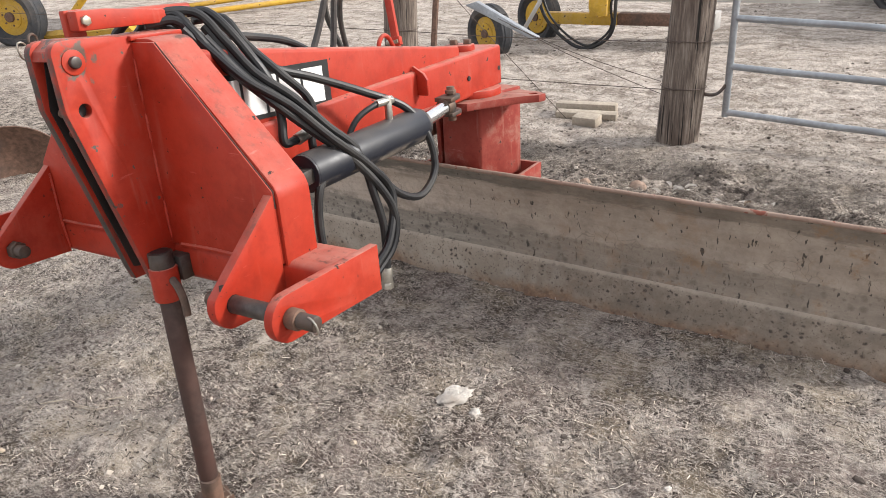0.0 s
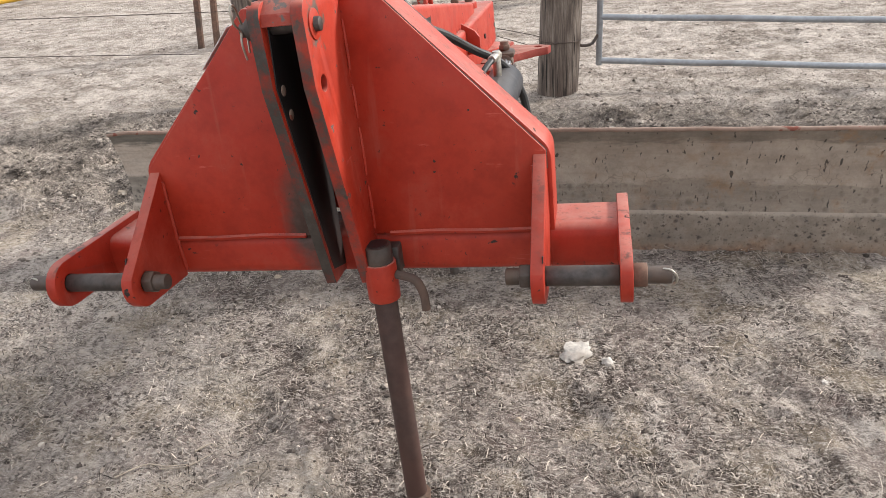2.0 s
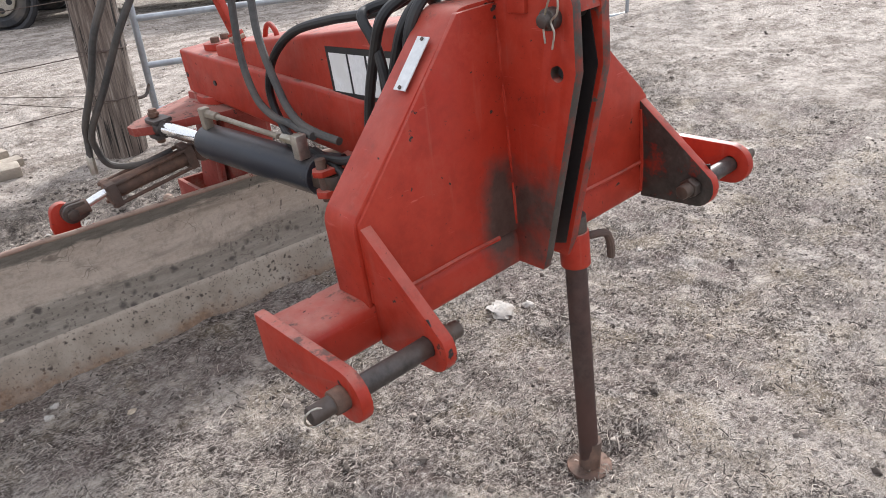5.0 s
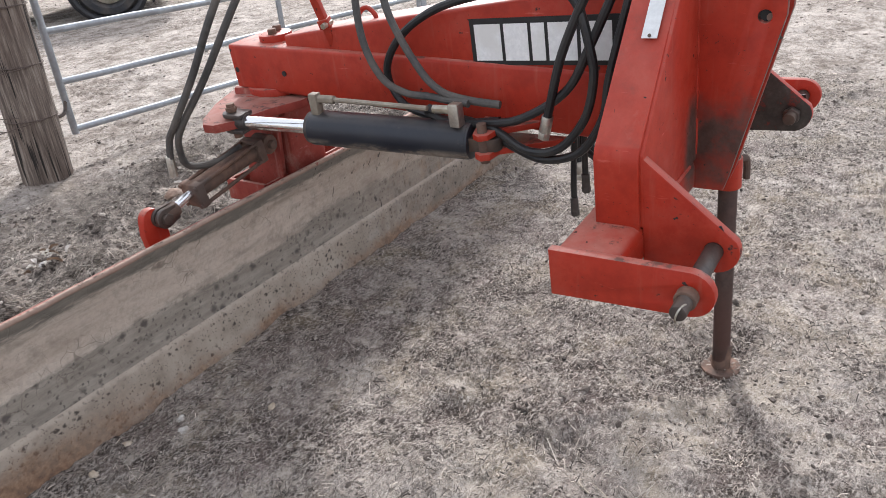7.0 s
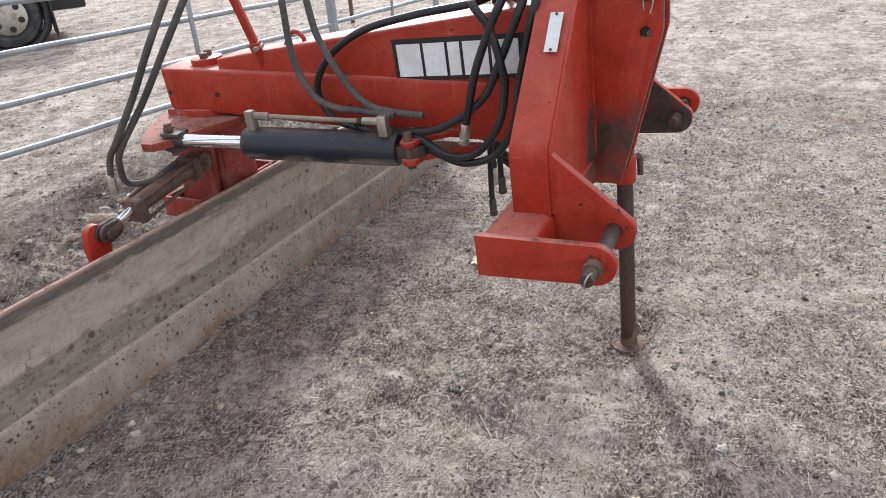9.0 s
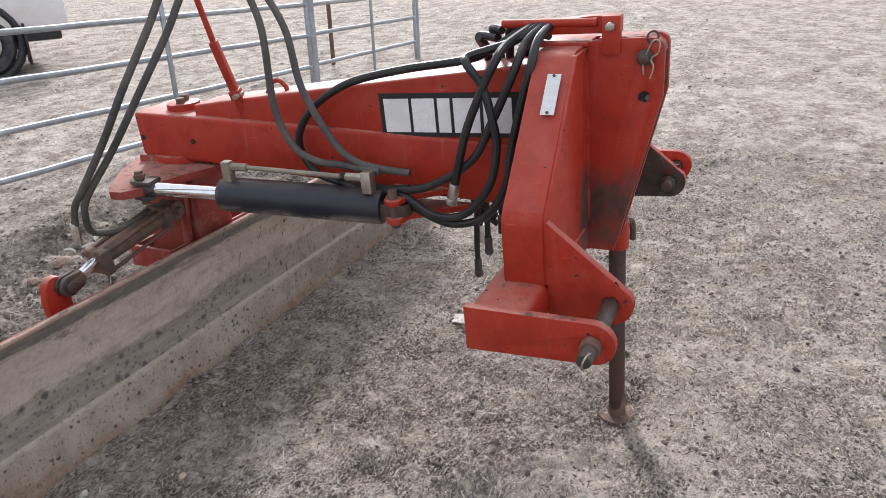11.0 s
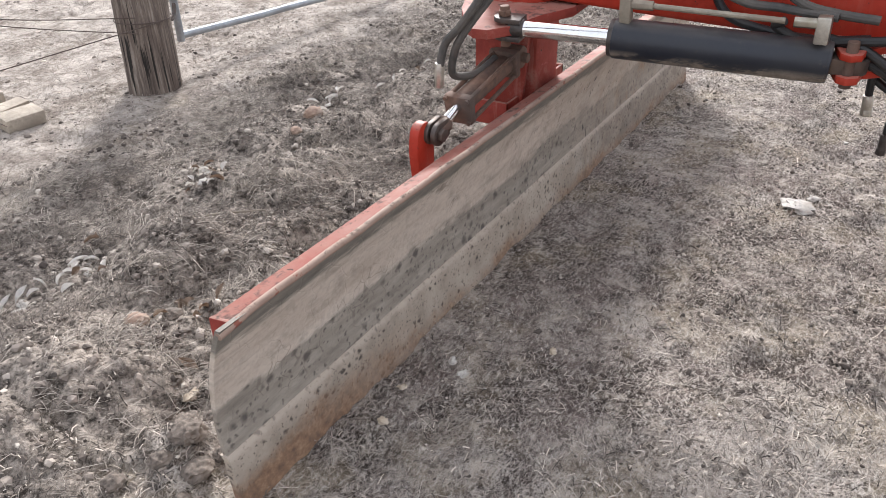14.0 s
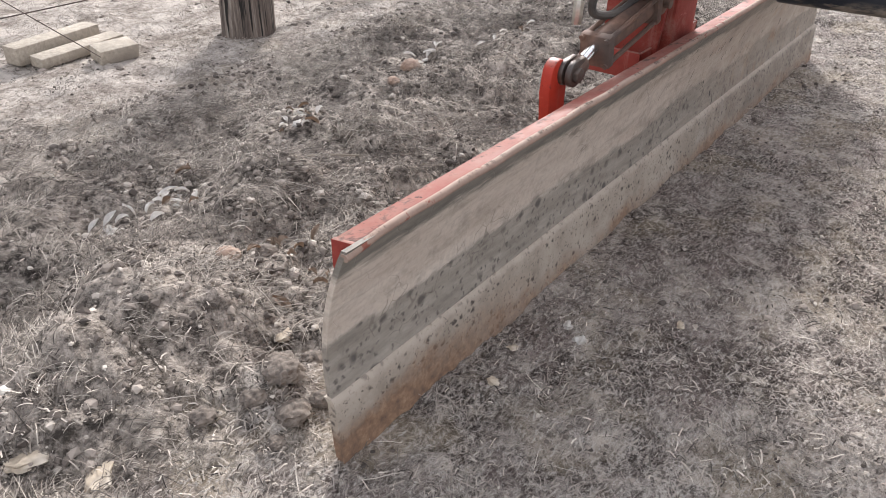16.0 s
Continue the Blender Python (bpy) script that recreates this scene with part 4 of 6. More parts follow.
for k in (-1, 1):
    hpart("rivet", rod(c0 + d1 * 0.052 * k, c0 + d1 * 0.052 * k + nrm * 0.004, 0.004, 10), STEEL, tag)

# beam
BM = HM @ Matrix.Translation((-0.012, 0.2, 0)) @ Matrix.Rotation(radians(-1.1), 4, "Z")


def bpart(name, bm, material, parent=implement, label="", smooth=35):
    bm.transform(BM)
    return part(name, bm, material, parent, label, smooth)


def beam_section(v, hw_, zb, zt, r):
    return [(x, v, z) for x, z in arc(-hw_ + r, zb + r, r, 180, 270, 3) + arc(hw_ - r, zb + r, r, 270, 360, 3) + arc(hw_ - r, zt - r, r, 0, 90, 3) + arc(-hw_ + r, zt - r, r, 90, 180, 3)]


def loft(sections, into=None):
    bm = bmesh.new()
    rings = [[bm.verts.new(p) for p in s] for s in sections]
    n = len(rings[0])
    for a, b in zip(rings, rings[1:]):
        for k in range(n):
            bm.faces.new((a[k], a[(k + 1) % n], b[(k + 1) % n], b[k]))
    bm.faces.new(rings[0][::-1])
    bm.faces.new(rings[-1])
    return merge(into, bm)


bpart("lower_beam", loft([beam_section(0.03, 0.092, 0.822, 1.020, 0.016), beam_section(0.5, 0.094, 0.848, 1.040, 0.016), beam_section(1.05, 0.096, 0.882, 1.060, 0.014), beam_section(1.62, 0.102, 0.922, 1.080, 0.010)]), RED, label="red box beam with a bevelled upper edge")
bpart("upper_beam", loft([beam_section(0.03, 0.090, 0.99, 1.262, 0.014), beam_section(0.5, 0.084, 1.0, 1.208, 0.014), beam_section(1.0, 0.074, 1.01, 1.150, 0.012), beam_section(1.36, 0.068, 1.03, 1.105, 0.008)]), RED, label="tapered red upper beam")
bpart("beam_gusset", prism([(0.08, 0.975), (0.08, 1.078), (0.125, 1.052), (0.140, 1.03), (0.140, 0.975)], "y", 1.030, 1.043, 0.002), RED)
# black discs put the dark of drilled holes into colour; nothing is cut
for v in (1.605, 1.37):
    for s in (-1, 1):
        bpart("bolt_hole", rod((s * 0.096, v, 0.988 - (1.605 - v) * 0.03), (s * 0.1035, v, 0.988 - (1.605 - v) * 0.03), 0.0095, 14), DECAL_BLACK, label="black disc for the dark inside of a drilled hole")
cap = bpart("pivot_cap", rod((0.0, 1.475, 1.065), (0.0, 1.475, 1.098), 0.060, 28, bev=0.004), RED)
for p in ((-0.022, 1.465), (0.028, 1.49)):
    bpart("bolt", rod((p[0], p[1], 1.095), (p[0], p[1], 1.117), 0.017, 6, bev=0.003), RUST, cap)
bpart("grab_loop", sweep(spline([(-0.02, 0.98, 1.14), (-0.02, 0.985, 1.165), (-0.02, 1.01, 1.185), (-0.02, 1.04, 1.175), (-0.02, 1.065, 1.14)], 6), 0.008, 10), RED)
strap = hpart("hose_strap_post", rod((-0.048, 1.347, 1.075), (-0.100, 1.375, 1.330), 0.018, 4, bev=0.002), RED, label="red steel post that carries the hoses")
hpart("strap_collar", rod((-0.060, 1.354, 1.135), (-0.066, 1.357, 1.165), 0.026, 4, bev=0.002), RED, strap)
hpart("strap_bolt", rod((-0.095, 1.340, 1.145), (-0.045, 1.345, 1.150), 0.010, 6), ZINC, strap)
hpart("strap_rod", rod((-0.098, 1.374, 1.32), (-0.128, 1.392, 1.52), 0.010, 10), RED, strap)
hpart("hose_ring", ring_of((-0.130, 1.393, 1.52), (0.3, 1, 0.2), 0.035, 0.007, 20), RED, strap)

# swing cylinder with rod, clevis, fittings
def cylinder(name, base, gland, end, r, rr, label):
    base, gland, end = Vector(base), Vector(gland), Vector(end)
    d = (end - base).normalized()
    body = hpart(name, rod(base, gland, r, 28, bev=0.005), BLACK_PAINT, label=label)
    hpart("gland", rod(gland - d * 0.004, gland + d * 0.012, r * 0.93, 24, bev=0.003), STEEL, body)
    hpart("rod", rod(gland, end - d * 0.03, rr, 20), CHROME, body, "bright chrome piston rod")
    hpart("rod_boss", rod(end - d * 0.06, end - d * 0.015, rr * 1.25, 16, bev=0.003), STEEL, body)
    for k in (-1, 1):
        bm = prism(arc(0, 0, 0.034, 90, 270, 8) + [(0.055, -0.034), (0.055, 0.034)], "z", k * 0.026 - 0.007, k * 0.026 + 0.007, 0.002)
        ax = -d
        up = Vector((0, 0, 1))
        sx = up.cross(ax).normalized()
        bm.transform(Matrix.Translation(end) @ Matrix((ax, sx, ax.cross(sx))).transposed().to_4x4())
        hpart("clevis_ear", bm, STEEL, body)
    hpart("clevis_pin", rod(end + Vector((0, 0, 0.062)), end - Vector((0, 0, 0.058)), 0.0145, 16, bev=0.002), RUST, body)
    hpart("pin_cap", rod(end + Vector((0, 0, 0.036)), end + Vector((0, 0, 0.050)), 0.020, 6, bev=0.002), RUST, body)
    bm = prism(arc(0, 0, 0.036, 90, 270, 8) + [(0.07, -0.036), (0.07, 0.036)], "z", -0.020, 0.020, 0.003)
    sx = Vector((0, 0, 1)).cross(d).normalized()
    bm.transform(Matrix.Translation(base - d * 0.06) @ Matrix((d, sx, d.cross(sx))).transposed().to_4x4())
    hpart("base_lug", bm, STEEL, body)
    hpart("base_cap", rod(base - d * 0.006, base + d * 0.01, r * 0.97, 24, bev=0.003), BLACK_PAINT, body)
    return body, d


cylL, dL = cylinder("swing_cylinder", (-0.196, 0.765, 0.840), (-0.262, 1.310, 0.868), (-0.307, 1.630, 0.884), 0.056, 0.024, "black painted hydraulic cylinder, scuffed and dusty")
cylR, dR = cylinder("swing_cylinder", (0.248, 0.46, 0.905), (0.252, 1.000, 0.925), (0.225, 1.255, 0.944), 0.056, 0.024, "black painted hydraulic cylinder beside the beam")

# brackets under the beam that hold the cylinder bases
hpart("cylinder_bracket", prism([(-0.06, 0.50), (-0.06, 0.80), (-0.19, 0.75), (-0.235, 0.735), (-0.25, 0.71), (-0.235, 0.685), (-0.19, 0.68), (-0.10, 0.55)], "z", 0.800, 0.820, 0.003), RED)
hpart("cylinder_bracket", prism([(-0.06, 0.52), (-0.06, 0.78), (-0.19, 0.75), (-0.235, 0.735), (-0.25, 0.71), (-0.235, 0.685), (-0.19, 0.68), (-0.10, 0.57)], "z", 0.860, 0.878, 0.003), RED)
hpart("bracket_pin", rod((-0.218, 0.712, 0.785), (-0.218, 0.712, 0.905), 0.0145, 16, bev=0.002), RUST)
hpart("cylinder_bracket", prism([(0.06, 0.24), (0.06, 0.46), (0.20, 0.43), (0.255, 0.40), (0.255, 0.37), (0.20, 0.34)], "z", 0.868, 0.886, 0.003), RED)
hpart("cylinder_bracket", prism([(0.08, 1.12), (0.08, 1.36), (0.20, 1.29), (0.255, 1.27), (0.255, 1.24), (0.20, 1.22)], "z", 0.905, 0.922, 0.003), RED)

# turret under the beam end
ears = [(-0.10, 1.50), (-0.20, 1.56), (-0.33, 1.60), (-0.385, 1.65), (-0.385, 1.70), (-0.345, 1.745), (-0.20, 1.84), (-0.06, 1.90), (0.12, 1.90), (0.22, 1.83), (0.305, 1.80), (0.345, 1.77), (0.335, 1.73), (0.29, 1.70), (0.22, 1.62), (0.14, 1.50)]
turret = hpart("turret_plate", holed(ears, [(0.296, 1.758, 0.018)], "z", 0.868, 0.893), RED_DUSTY, label="dusty red swivel plate with side ears")
hpart("turret_ring", rod((0.03, 1.70, 0.892), (0.03, 1.70, 0.922), 0.135, 36, bev=0.003), RED, turret)


# post, tilt bracket and blade stand square on the ground
def wpart(name, bm, material, parent=implement, label="", smooth=35, shift=(0.045, -0.015, 0.030)):
    bm.transform(Matrix.Translation(shift))
    return part(name, bm, material, parent, label, smooth)


wpart("turret_post", prism([(-0.118, 1.66), (0.066, 1.66), (0.140, 1.88), (-0.140, 1.88)], "z", 0.40, 0.775, 0.008), RED_DUSTY)
for x0, x1 in ((-0.160, -0.140),):
    wpart("post_cheek", prism([(1.690, 0.40), (1.665, 0.755), (1.80, 0.755), (1.88, 0.40)], "x", x0, x1, 0.004), RED_DUSTY)
LOW = (0.045, -0.030, 0.006)
saddle = wpart("blade_saddle", box(-0.25, 0.225, 1.715, 1.725, 0.39, 0.470, 0.002), RED_DUSTY, shift=LOW)
wpart("saddle_rail", box(-0.25, 0.225, 1.90, 1.915, 0.39, 0.470, 0.003), RED_DUSTY, saddle, shift=LOW)
for x in (-0.243, 0.218):
    wpart("saddle_end", box(x - 0.008, x + 0.008, 1.715, 1.915, 0.39, 0.472, 0.003), RED_DUSTY, saddle, shift=LOW)

# moldboard: curved section swept along its length, with thickness
TH = -0.022
BL = Matrix.Translation((0.065, 1.588, 0.012)) @ Matrix.Rotation(TH, 4, "Z")
HALF = 1.667


def lpart(name, bm, material, parent=implement, label="", smooth=35):
    bm.transform(BL)
    return part(name, bm, material, parent, label, smooth)


def sect_y(z):
    """Front face of the moldboard: hollow, curling forward at the top."""
    t = (z - 0.22) / 0.292
    return 0.030 - 0.070 * t * t if z > 0.22 else 0.030 - 0.006 * ((0.22 - z) / 0.08) ** 2


def moldboard():
    bm = bmesh.new()
    zs = [0.132 + (0.512 - 0.132) * i / 16 for i in range(17)]
    xs = [-HALF + 2 * HALF * i / 90 for i in range(91)]
    front = [[bm.verts.new((x, sect_y(z) + 0.0012 * noise.noise((x * 9, z * 9, 2.2)), z + (0.003 * noise.noise((x * 4, 0, 9)) if z > 0.5 else 0))) for z in zs] for x in xs]
    back = [[bm.verts.new((x, sect_y(z) + 0.013, z)) for z in zs] for x in xs]
    for i in range(90):
        for j in range(16):
            bm.faces.new((front[i][j], front[i + 1][j], front[i + 1][j + 1], front[i][j + 1]))
            bm.faces.new((back[i][j], back[i][j + 1], back[i + 1][j + 1], back[i + 1][j]))
        bm.faces.new((front[i][16], front[i + 1][16], back[i + 1][16], back[i][16]))
        bm.faces.new((front[i][0], back[i][0], back[i + 1][0], front[i + 1][0]))
    for i in (0, 90):
        for j in range(16):
            bm.faces.new((front[i][j], front[i][j + 1], back[i][j + 1], back[i][j]))
    return bm


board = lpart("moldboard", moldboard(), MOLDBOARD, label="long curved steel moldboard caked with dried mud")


def edge_mesh():
    """Thick wear plate lapped over the foot of the moldboard, its upper edge chamfered, its lower edge worn uneven."""
    bm = bmesh.new()
    zs = [(-0.034, 0.000), (-0.012, 0.002), (0.03, 0.007), (0.08, 0.0110), (0.11, 0.0130), (0.137, 0.0150), (0.149, 0.0235)]
    xs = [-HALF - 0.004 + 2 * (HALF + 0.004) * i / 150 for i in range(151)]
    rows = []
    for x in xs:
        wob = 0.008 * noise.noise((x * 2.3, 0.4, 3.3)) + 0.003 * noise.noise((x * 11, 0.4, 8.3))
        fr = [bm.verts.new((x, y + 0.0012 * noise.noise((x * 12, z * 22, 5.1)), z + (wob if i < 2 else 0.0015 * noise.noise((x * 5, 3.0, 6.0)) if i > 4 else 0))) for i, (z, y) in enumerate(zs)]
        bk = [bm.verts.new((x, y + 0.020, z)) for z, y in zs]
        rows.append(fr + bk[::-1])
    n = len(rows[0])
    for a, b in zip(rows, rows[1:]):
        for k in range(n):
            bm.faces.new((a[k], b[k], b[(k + 1) % n], a[(k + 1) % n]))
    bm.faces.new(rows[0])
    bm.faces.new(rows[-1][::-1])
    return bm


lpart("cutting_edge", edge_mesh(), CUTTING, board, "worn bolted cutting edge, rusty along the bottom")
# back of the blade: red stiffener channel under the top edge
rail = lpart("back_rail", prism([(-0.018, 0.495), (0.044, 0.483), (0.048, 0.476), (0.048, 0.36), (0.041, 0.36), (0.041, 0.471), (-0.010, 0.483)], "x", -HALF + 0.05, HALF - 0.05, 0.002), RED_DUSTY, board, "dusty red stiffener rail behind the top edge")
for s in (-1, 1):
    lpart("rail_end", prism([(-0.010, 0.495), (0.044, 0.486), (0.044, 0.43), (0.036, 0.40), (0.012, 0.42)], "x", s * (HALF - 0.05) - 0.005, s * (HALF - 0.05) + 0.005, 0.002), RED_DUSTY, board)
lip_line = [Vector((-HALF + 2 * HALF * i / 160, -0.033 + 0.0015 * noise.noise((i * 0.21, 4.0, 1.0)), 0.509 + 0.0022 * noise.noise((i * 0.17, 1.0, 2.0)) - 0.010 * max(0.0, 1 - i / 4.0))) for i in range(161)]
lpart("top_lip", sweep(lip_line, 0.0085, 16), LIP, board, "rounded worn top lip, mud and some red paint showing")

# tilt cylinder from the post to the lug on the rail
lug = wpart("tilt_lug", prism(arc(-0.722, 0.512, 0.038, -20, 180, 9) + [(-0.766, 0.47), (-0.756, 0.39), (-0.676, 0.39), (-0.676, 0.47)], "y", 1.722, 1.752, 0.003), RED, label="red lug plate welded on the rail")
tA, tB, tE = Vector((-0.215, 1.700, 0.600)), Vector((-0.565, 1.704, 0.549)), Vector((-0.698, 1.706, 0.512))
td = (tE - tA).normalized()
tc_ = wpart("tilt_cylinder", rod(tA + td * 0.05, tB, 0.033, 20, bev=0.003), RUST, label="rusty tie-rod hydraulic tilt cylinder")
up = Vector((0, 1, 0)).cross(td).normalized()
fr = Matrix((td, Vector((0, 1, 0)), up)).transposed().to_4x4()
for a in (0.05, 0.345):
    bm = box(a - 0.016, a + 0.016, -0.044, 0.044, -0.044, 0.044, 0.006)
    bm.transform(Matrix.Translation(tA) @ fr)
    wpart("end_block", bm, RUST, tc_)
for j in (-1, 1):
    for k in (-1, 1):
        bm = rod((0.045, j * 0.035, k * 0.035), (0.367, j * 0.035, k * 0.035), 0.007, 8)
        bm.transform(Matrix.Translation(tA) @ fr)
        wpart("tie_rod", bm, RUST, tc_)
wpart("rod", rod(tB, tE - td * 0.03, 0.0155, 16), CHROME, tc_, "bright chrome piston rod")
wpart("rod_end", rod(tE - td * 0.06, tE - td * 0.01, 0.026, 12, bev=0.003), RUST, tc_)
for k in (-1, 1):
    bm = holed(arc(0, 0, 0.033, 90, 270, 10) + [(0.05, -0.026), (0.05, 0.026)], [(0, 0, 0.013)], "z", k * 0.012 - 0.006, k * 0.012 + 0.006)
    bm.transform(Matrix.Translation(tE) @ Matrix((-td, up, Vector((0, -1, 0)))).transposed().to_4x4())
    wpart("clevis_ear", bm, STEEL, tc_)
wpart("pin", rod(tE - Vector((0, 0.026, 0)), tE + Vector((0, 0.060, 0)), 0.0125, 12, bev=0.002), RUST, tc_)
wpart("pin_nut", rod(tE - Vector((0, 0.034, 0)), tE - Vector((0, 0.019, 0)), 0.020, 6, bev=0.002), STEEL, tc_)
wpart("mount_pin", rod(tA - Vector((0, 0.055, 0)), tA + Vector((0, 0.08, 0)), 0.016, 12, bev=0.002), RUST, tc_)
wpart("mount_eye", rod(tA - Vector((0, 0.035, 0)), tA + Vector((0, 0.035, 0)), 0.036, 16, bev=0.003), RUST, tc_)

# jack stand
jack = hpart("jack_stand", rod((0.066, 0.096, 0.028), (0.063, 0.098, 0.70), 0.0265, 20, bev=0.002), JACK, label="dark rusty parking jack tube standing on a round foot")
hpart("jack_sleeve", rod((0.063, 0.098, 0.655), (0.063, 0.098, 0.745), 0.036, 22, bev=0.003), RED, jack)
hpart("jack_socket", rod((0.063, 0.098, 0.70), (0.063, 0.098, 0.785), 0.031, 20, bev=0.002), STEEL, jack)
# black disc on the socket: shade of the open bore as colour
hpart("jack_bore", rod((0.063, 0.098, 0.7835), (0.063, 0.098, 0.7862), 0.023, 18), DECAL_BLACK, jack)
hpart("jack_handle", sweep(spline([(0.09, 0.10, 0.712), (0.115, 0.085, 0.715), (0.146, 0.072, 0.710), (0.160, 0.070, 0.680), (0.162, 0.070, 0.640)], 6), 0.010, 10), RUST, jack)
hpart("jack_bracket", box(0.045, 0.10, 0.125, 0.165, 0.70, 0.765, 0.004), STEEL, jack)
f0 = hw((0.066, 0.096, 0.030))
wpart("foot_plate", rod((f0.x, f0.y, ground_z(f0.x, f0.y) - 0.004), (f0.x, f0.y, ground_z(f0.x, f0.y) + 0.012), 0.062, 28, bev=0.002), RUST, jack, "round rusty foot plate on the soil", shift=(0, 0, 0))
wpart("foot_collar", rod((f0.x, f0.y, ground_z(f0.x, f0.y) + 0.005), (f0.x + 0.004, f0.y, 0.06), 0.029, 20), RUST, jack, shift=(0, 0, 0))

# decal: black panel with plain white strokes where the maker's lettering stands
def decal(side):
    x = side * 0.0
    face_u = {-1: lambda v: -(0.0905 - 0.0128 * v), 1: lambda v: 0.0905 - 0.0128 * v}[side]

    def slab(poly, off, name, material, parent, label=""):
        bm = bmesh.new()
        a = [bm.verts.new((face_u(v) + side * off, v, z)) for v, z in poly]
        b = [bm.verts.new((face_u(v) + side * (off - 0.003), v, z)) for v, z in poly]
        n = len(poly)
        bm.faces.new(a)
        bm.faces.new(b[::-1])
        for i in range(n):
            bm.faces.new((a[i], b[i], b[(i + 1) % n], a[(i + 1) % n]))
        return bpart(name, bm, material, parent, label)

    v0, v1 = 0.130, 0.592
    zc = lambda v, f: (1.036 - 0.012 * (v - 0.155)) + f * 0.132 + 0.02 * (0.6 - v)
    base = slab([(v0, zc(v0, 0)), (v1, zc(v1, 0)), (v1, zc(v1, 1)), (v0, zc(v0, 1))], 0.0030, "decal", DECAL_BLACK, implement, "black maker's decal with worn white block shapes")
    edges = [(0.00, 0.20), (0.225, 0.40), (0.425, 0.52), (0.545, 0.74), (0.765, 0.97)]
    for a, b in edges:
        va, vb = (v1 - 0.015 - a * 0.43, v1 - 0.015 - b * 0.43) if side < 0 else (v0 + 0.015 + a * 0.43, v0 + 0.015 + b * 0.43)
        slab([(va, zc(va, 0.10)), (vb, zc(vb, 0.10)), (vb, zc(vb, 0.88)), (va, zc(va, 0.88))], 0.0042, "white_block", DECAL_WHITE, base)


decal(-1)
decal(1)


# ---- hydraulic hoses of the implement ----
def hose(pts, r=0.0122, material=RUBBER, frame_="h", ends=(), label="", metal=None):
    line = spline(pts, 8)
    bm = sweep(line, r, 10)
    if frame_ == "h":
        bm.transform(HM)
        line = [HM @ p for p in line]
    else:
        bm.transform(Matrix.Translation((0.045, -0.015, 0.030)))
    ob = part("hose", bm, material, implement, label)
    for e in ends:
        p, q = (line[0], line[3]) if e == 0 else (line[-1], line[-4])
        d = (q - p).normalized()
        part("ferrule", rod(p - d * 0.004, p + d * 0.045, r * 1.35, 10, bev=0.001), metal or ZINC, ob)
        part("hex_nut", rod(p - d * 0.022, p - d * 0.002, r * 1.5, 6, bev=0.001), metal or ZINC, ob)
    return ob


# bundle over the tower and down to the right cylinder
hose([(-0.05, 0.275, 1.325), (-0.02, 0.34, 1.338), (0.03, 0.35, 1.298), (0.09, 0.38, 1.21), (0.16, 0.433, 1.122), (0.24, 0.512, 1.015), (0.29, 0.594, 0.928), (0.33, 0.681, 0.807), (0.35, 0.708, 0.715), (0.35, 0.68, 0.63), (0.34, 0.60, 0.57)])
hose([(-0.04, 0.265, 1.318), (0.0, 0.335, 1.320), (0.06, 0.36, 1.255), (0.14, 0.40, 1.165), (0.21, 0.48, 1.085), (0.28, 0.542, 0.991), (0.31, 0.641, 0.899), (0.33, 0.711, 0.816), (0.34, 0.715, 0.746), (0.35, 0.663, 0.65), (0.345, 0.60, 0.60)])
hose([(-0.04, 0.40, 1.335), (-0.01, 0.44, 1.335), (0.05, 0.446, 1.295), (0.11, 0.463, 1.216), (0.15, 0.48, 1.141), (0.18, 0.47, 1.054), (0.19, 0.458, 0.99), (0.19, 0.50, 0.985), (0.19, 0.55, 0.995)], ends=(1,))
hose([(-0.04, 0.415, 1.315), (0.0, 0.487, 1.312), (0.07, 0.488, 1.245), (0.14, 0.529, 1.163), (0.17, 0.585, 1.094), (0.18, 0.599, 1.037), (0.18, 0.577, 0.969), (0.19, 0.57, 0.92)])
hose([(-0.03, 0.476, 1.318), (0.04, 0.481, 1.268), (0.11, 0.52, 1.182), (0.15, 0.652, 1.13), (0.19, 0.828, 1.058), (0.25, 0.944, 0.993), (0.30, 0.985, 0.897), (0.32, 0.98, 0.789), (0.33, 0.883, 0.733), (0.33, 0.777, 0.763), (0.32, 0.699, 0.832), (0.28, 0.632, 0.935), (0.22, 0.551, 1.038), (0.16, 0.475, 1.115), (0.09, 0.43, 1.20), (0.02, 0.40, 1.30)])
hose([(-0.045, 0.30, 1.345), (0.01, 0.39, 1.335), (0.07, 0.42, 1.26), (0.13, 0.45, 1.175), (0.19, 0.51, 1.105), (0.25, 0.575, 1.01), (0.29, 0.64, 0.93), (0.315, 0.66, 0.80), (0.33, 0.671, 0.70), (0.33, 0.67, 0.60), (0.328, 0.665, 0.52)], ends=(1,))
hose([(0.05, 0.37, 1.275), (0.13, 0.42, 1.16), (0.21, 0.50, 1.05), (0.265, 0.565, 0.97), (0.28, 0.518, 0.918), (0.29, 0.464, 0.863), (0.29, 0.446, 0.789), (0.30, 0.438, 0.70), (0.305, 0.45, 0.64)])
hose([(0.249, 0.852, 1.030), (0.24, 0.806, 1.026), (0.22, 0.75, 1.002), (0.205, 0.722, 0.965), (0.20, 0.70, 0.92)], 0.009, ends=(0,))
hose([(0.02, 0.33, 1.30), (0.06, 0.37, 1.235), (0.08, 0.40, 1.19), (0.075, 0.46, 1.17)], 0.012)
# fittings on the right cylinder
hpart("port_elbow", rod((0.250, 0.855, 0.965), (0.250, 0.855, 1.045), 0.0125, 10, bev=0.002), ZINC, cylR)

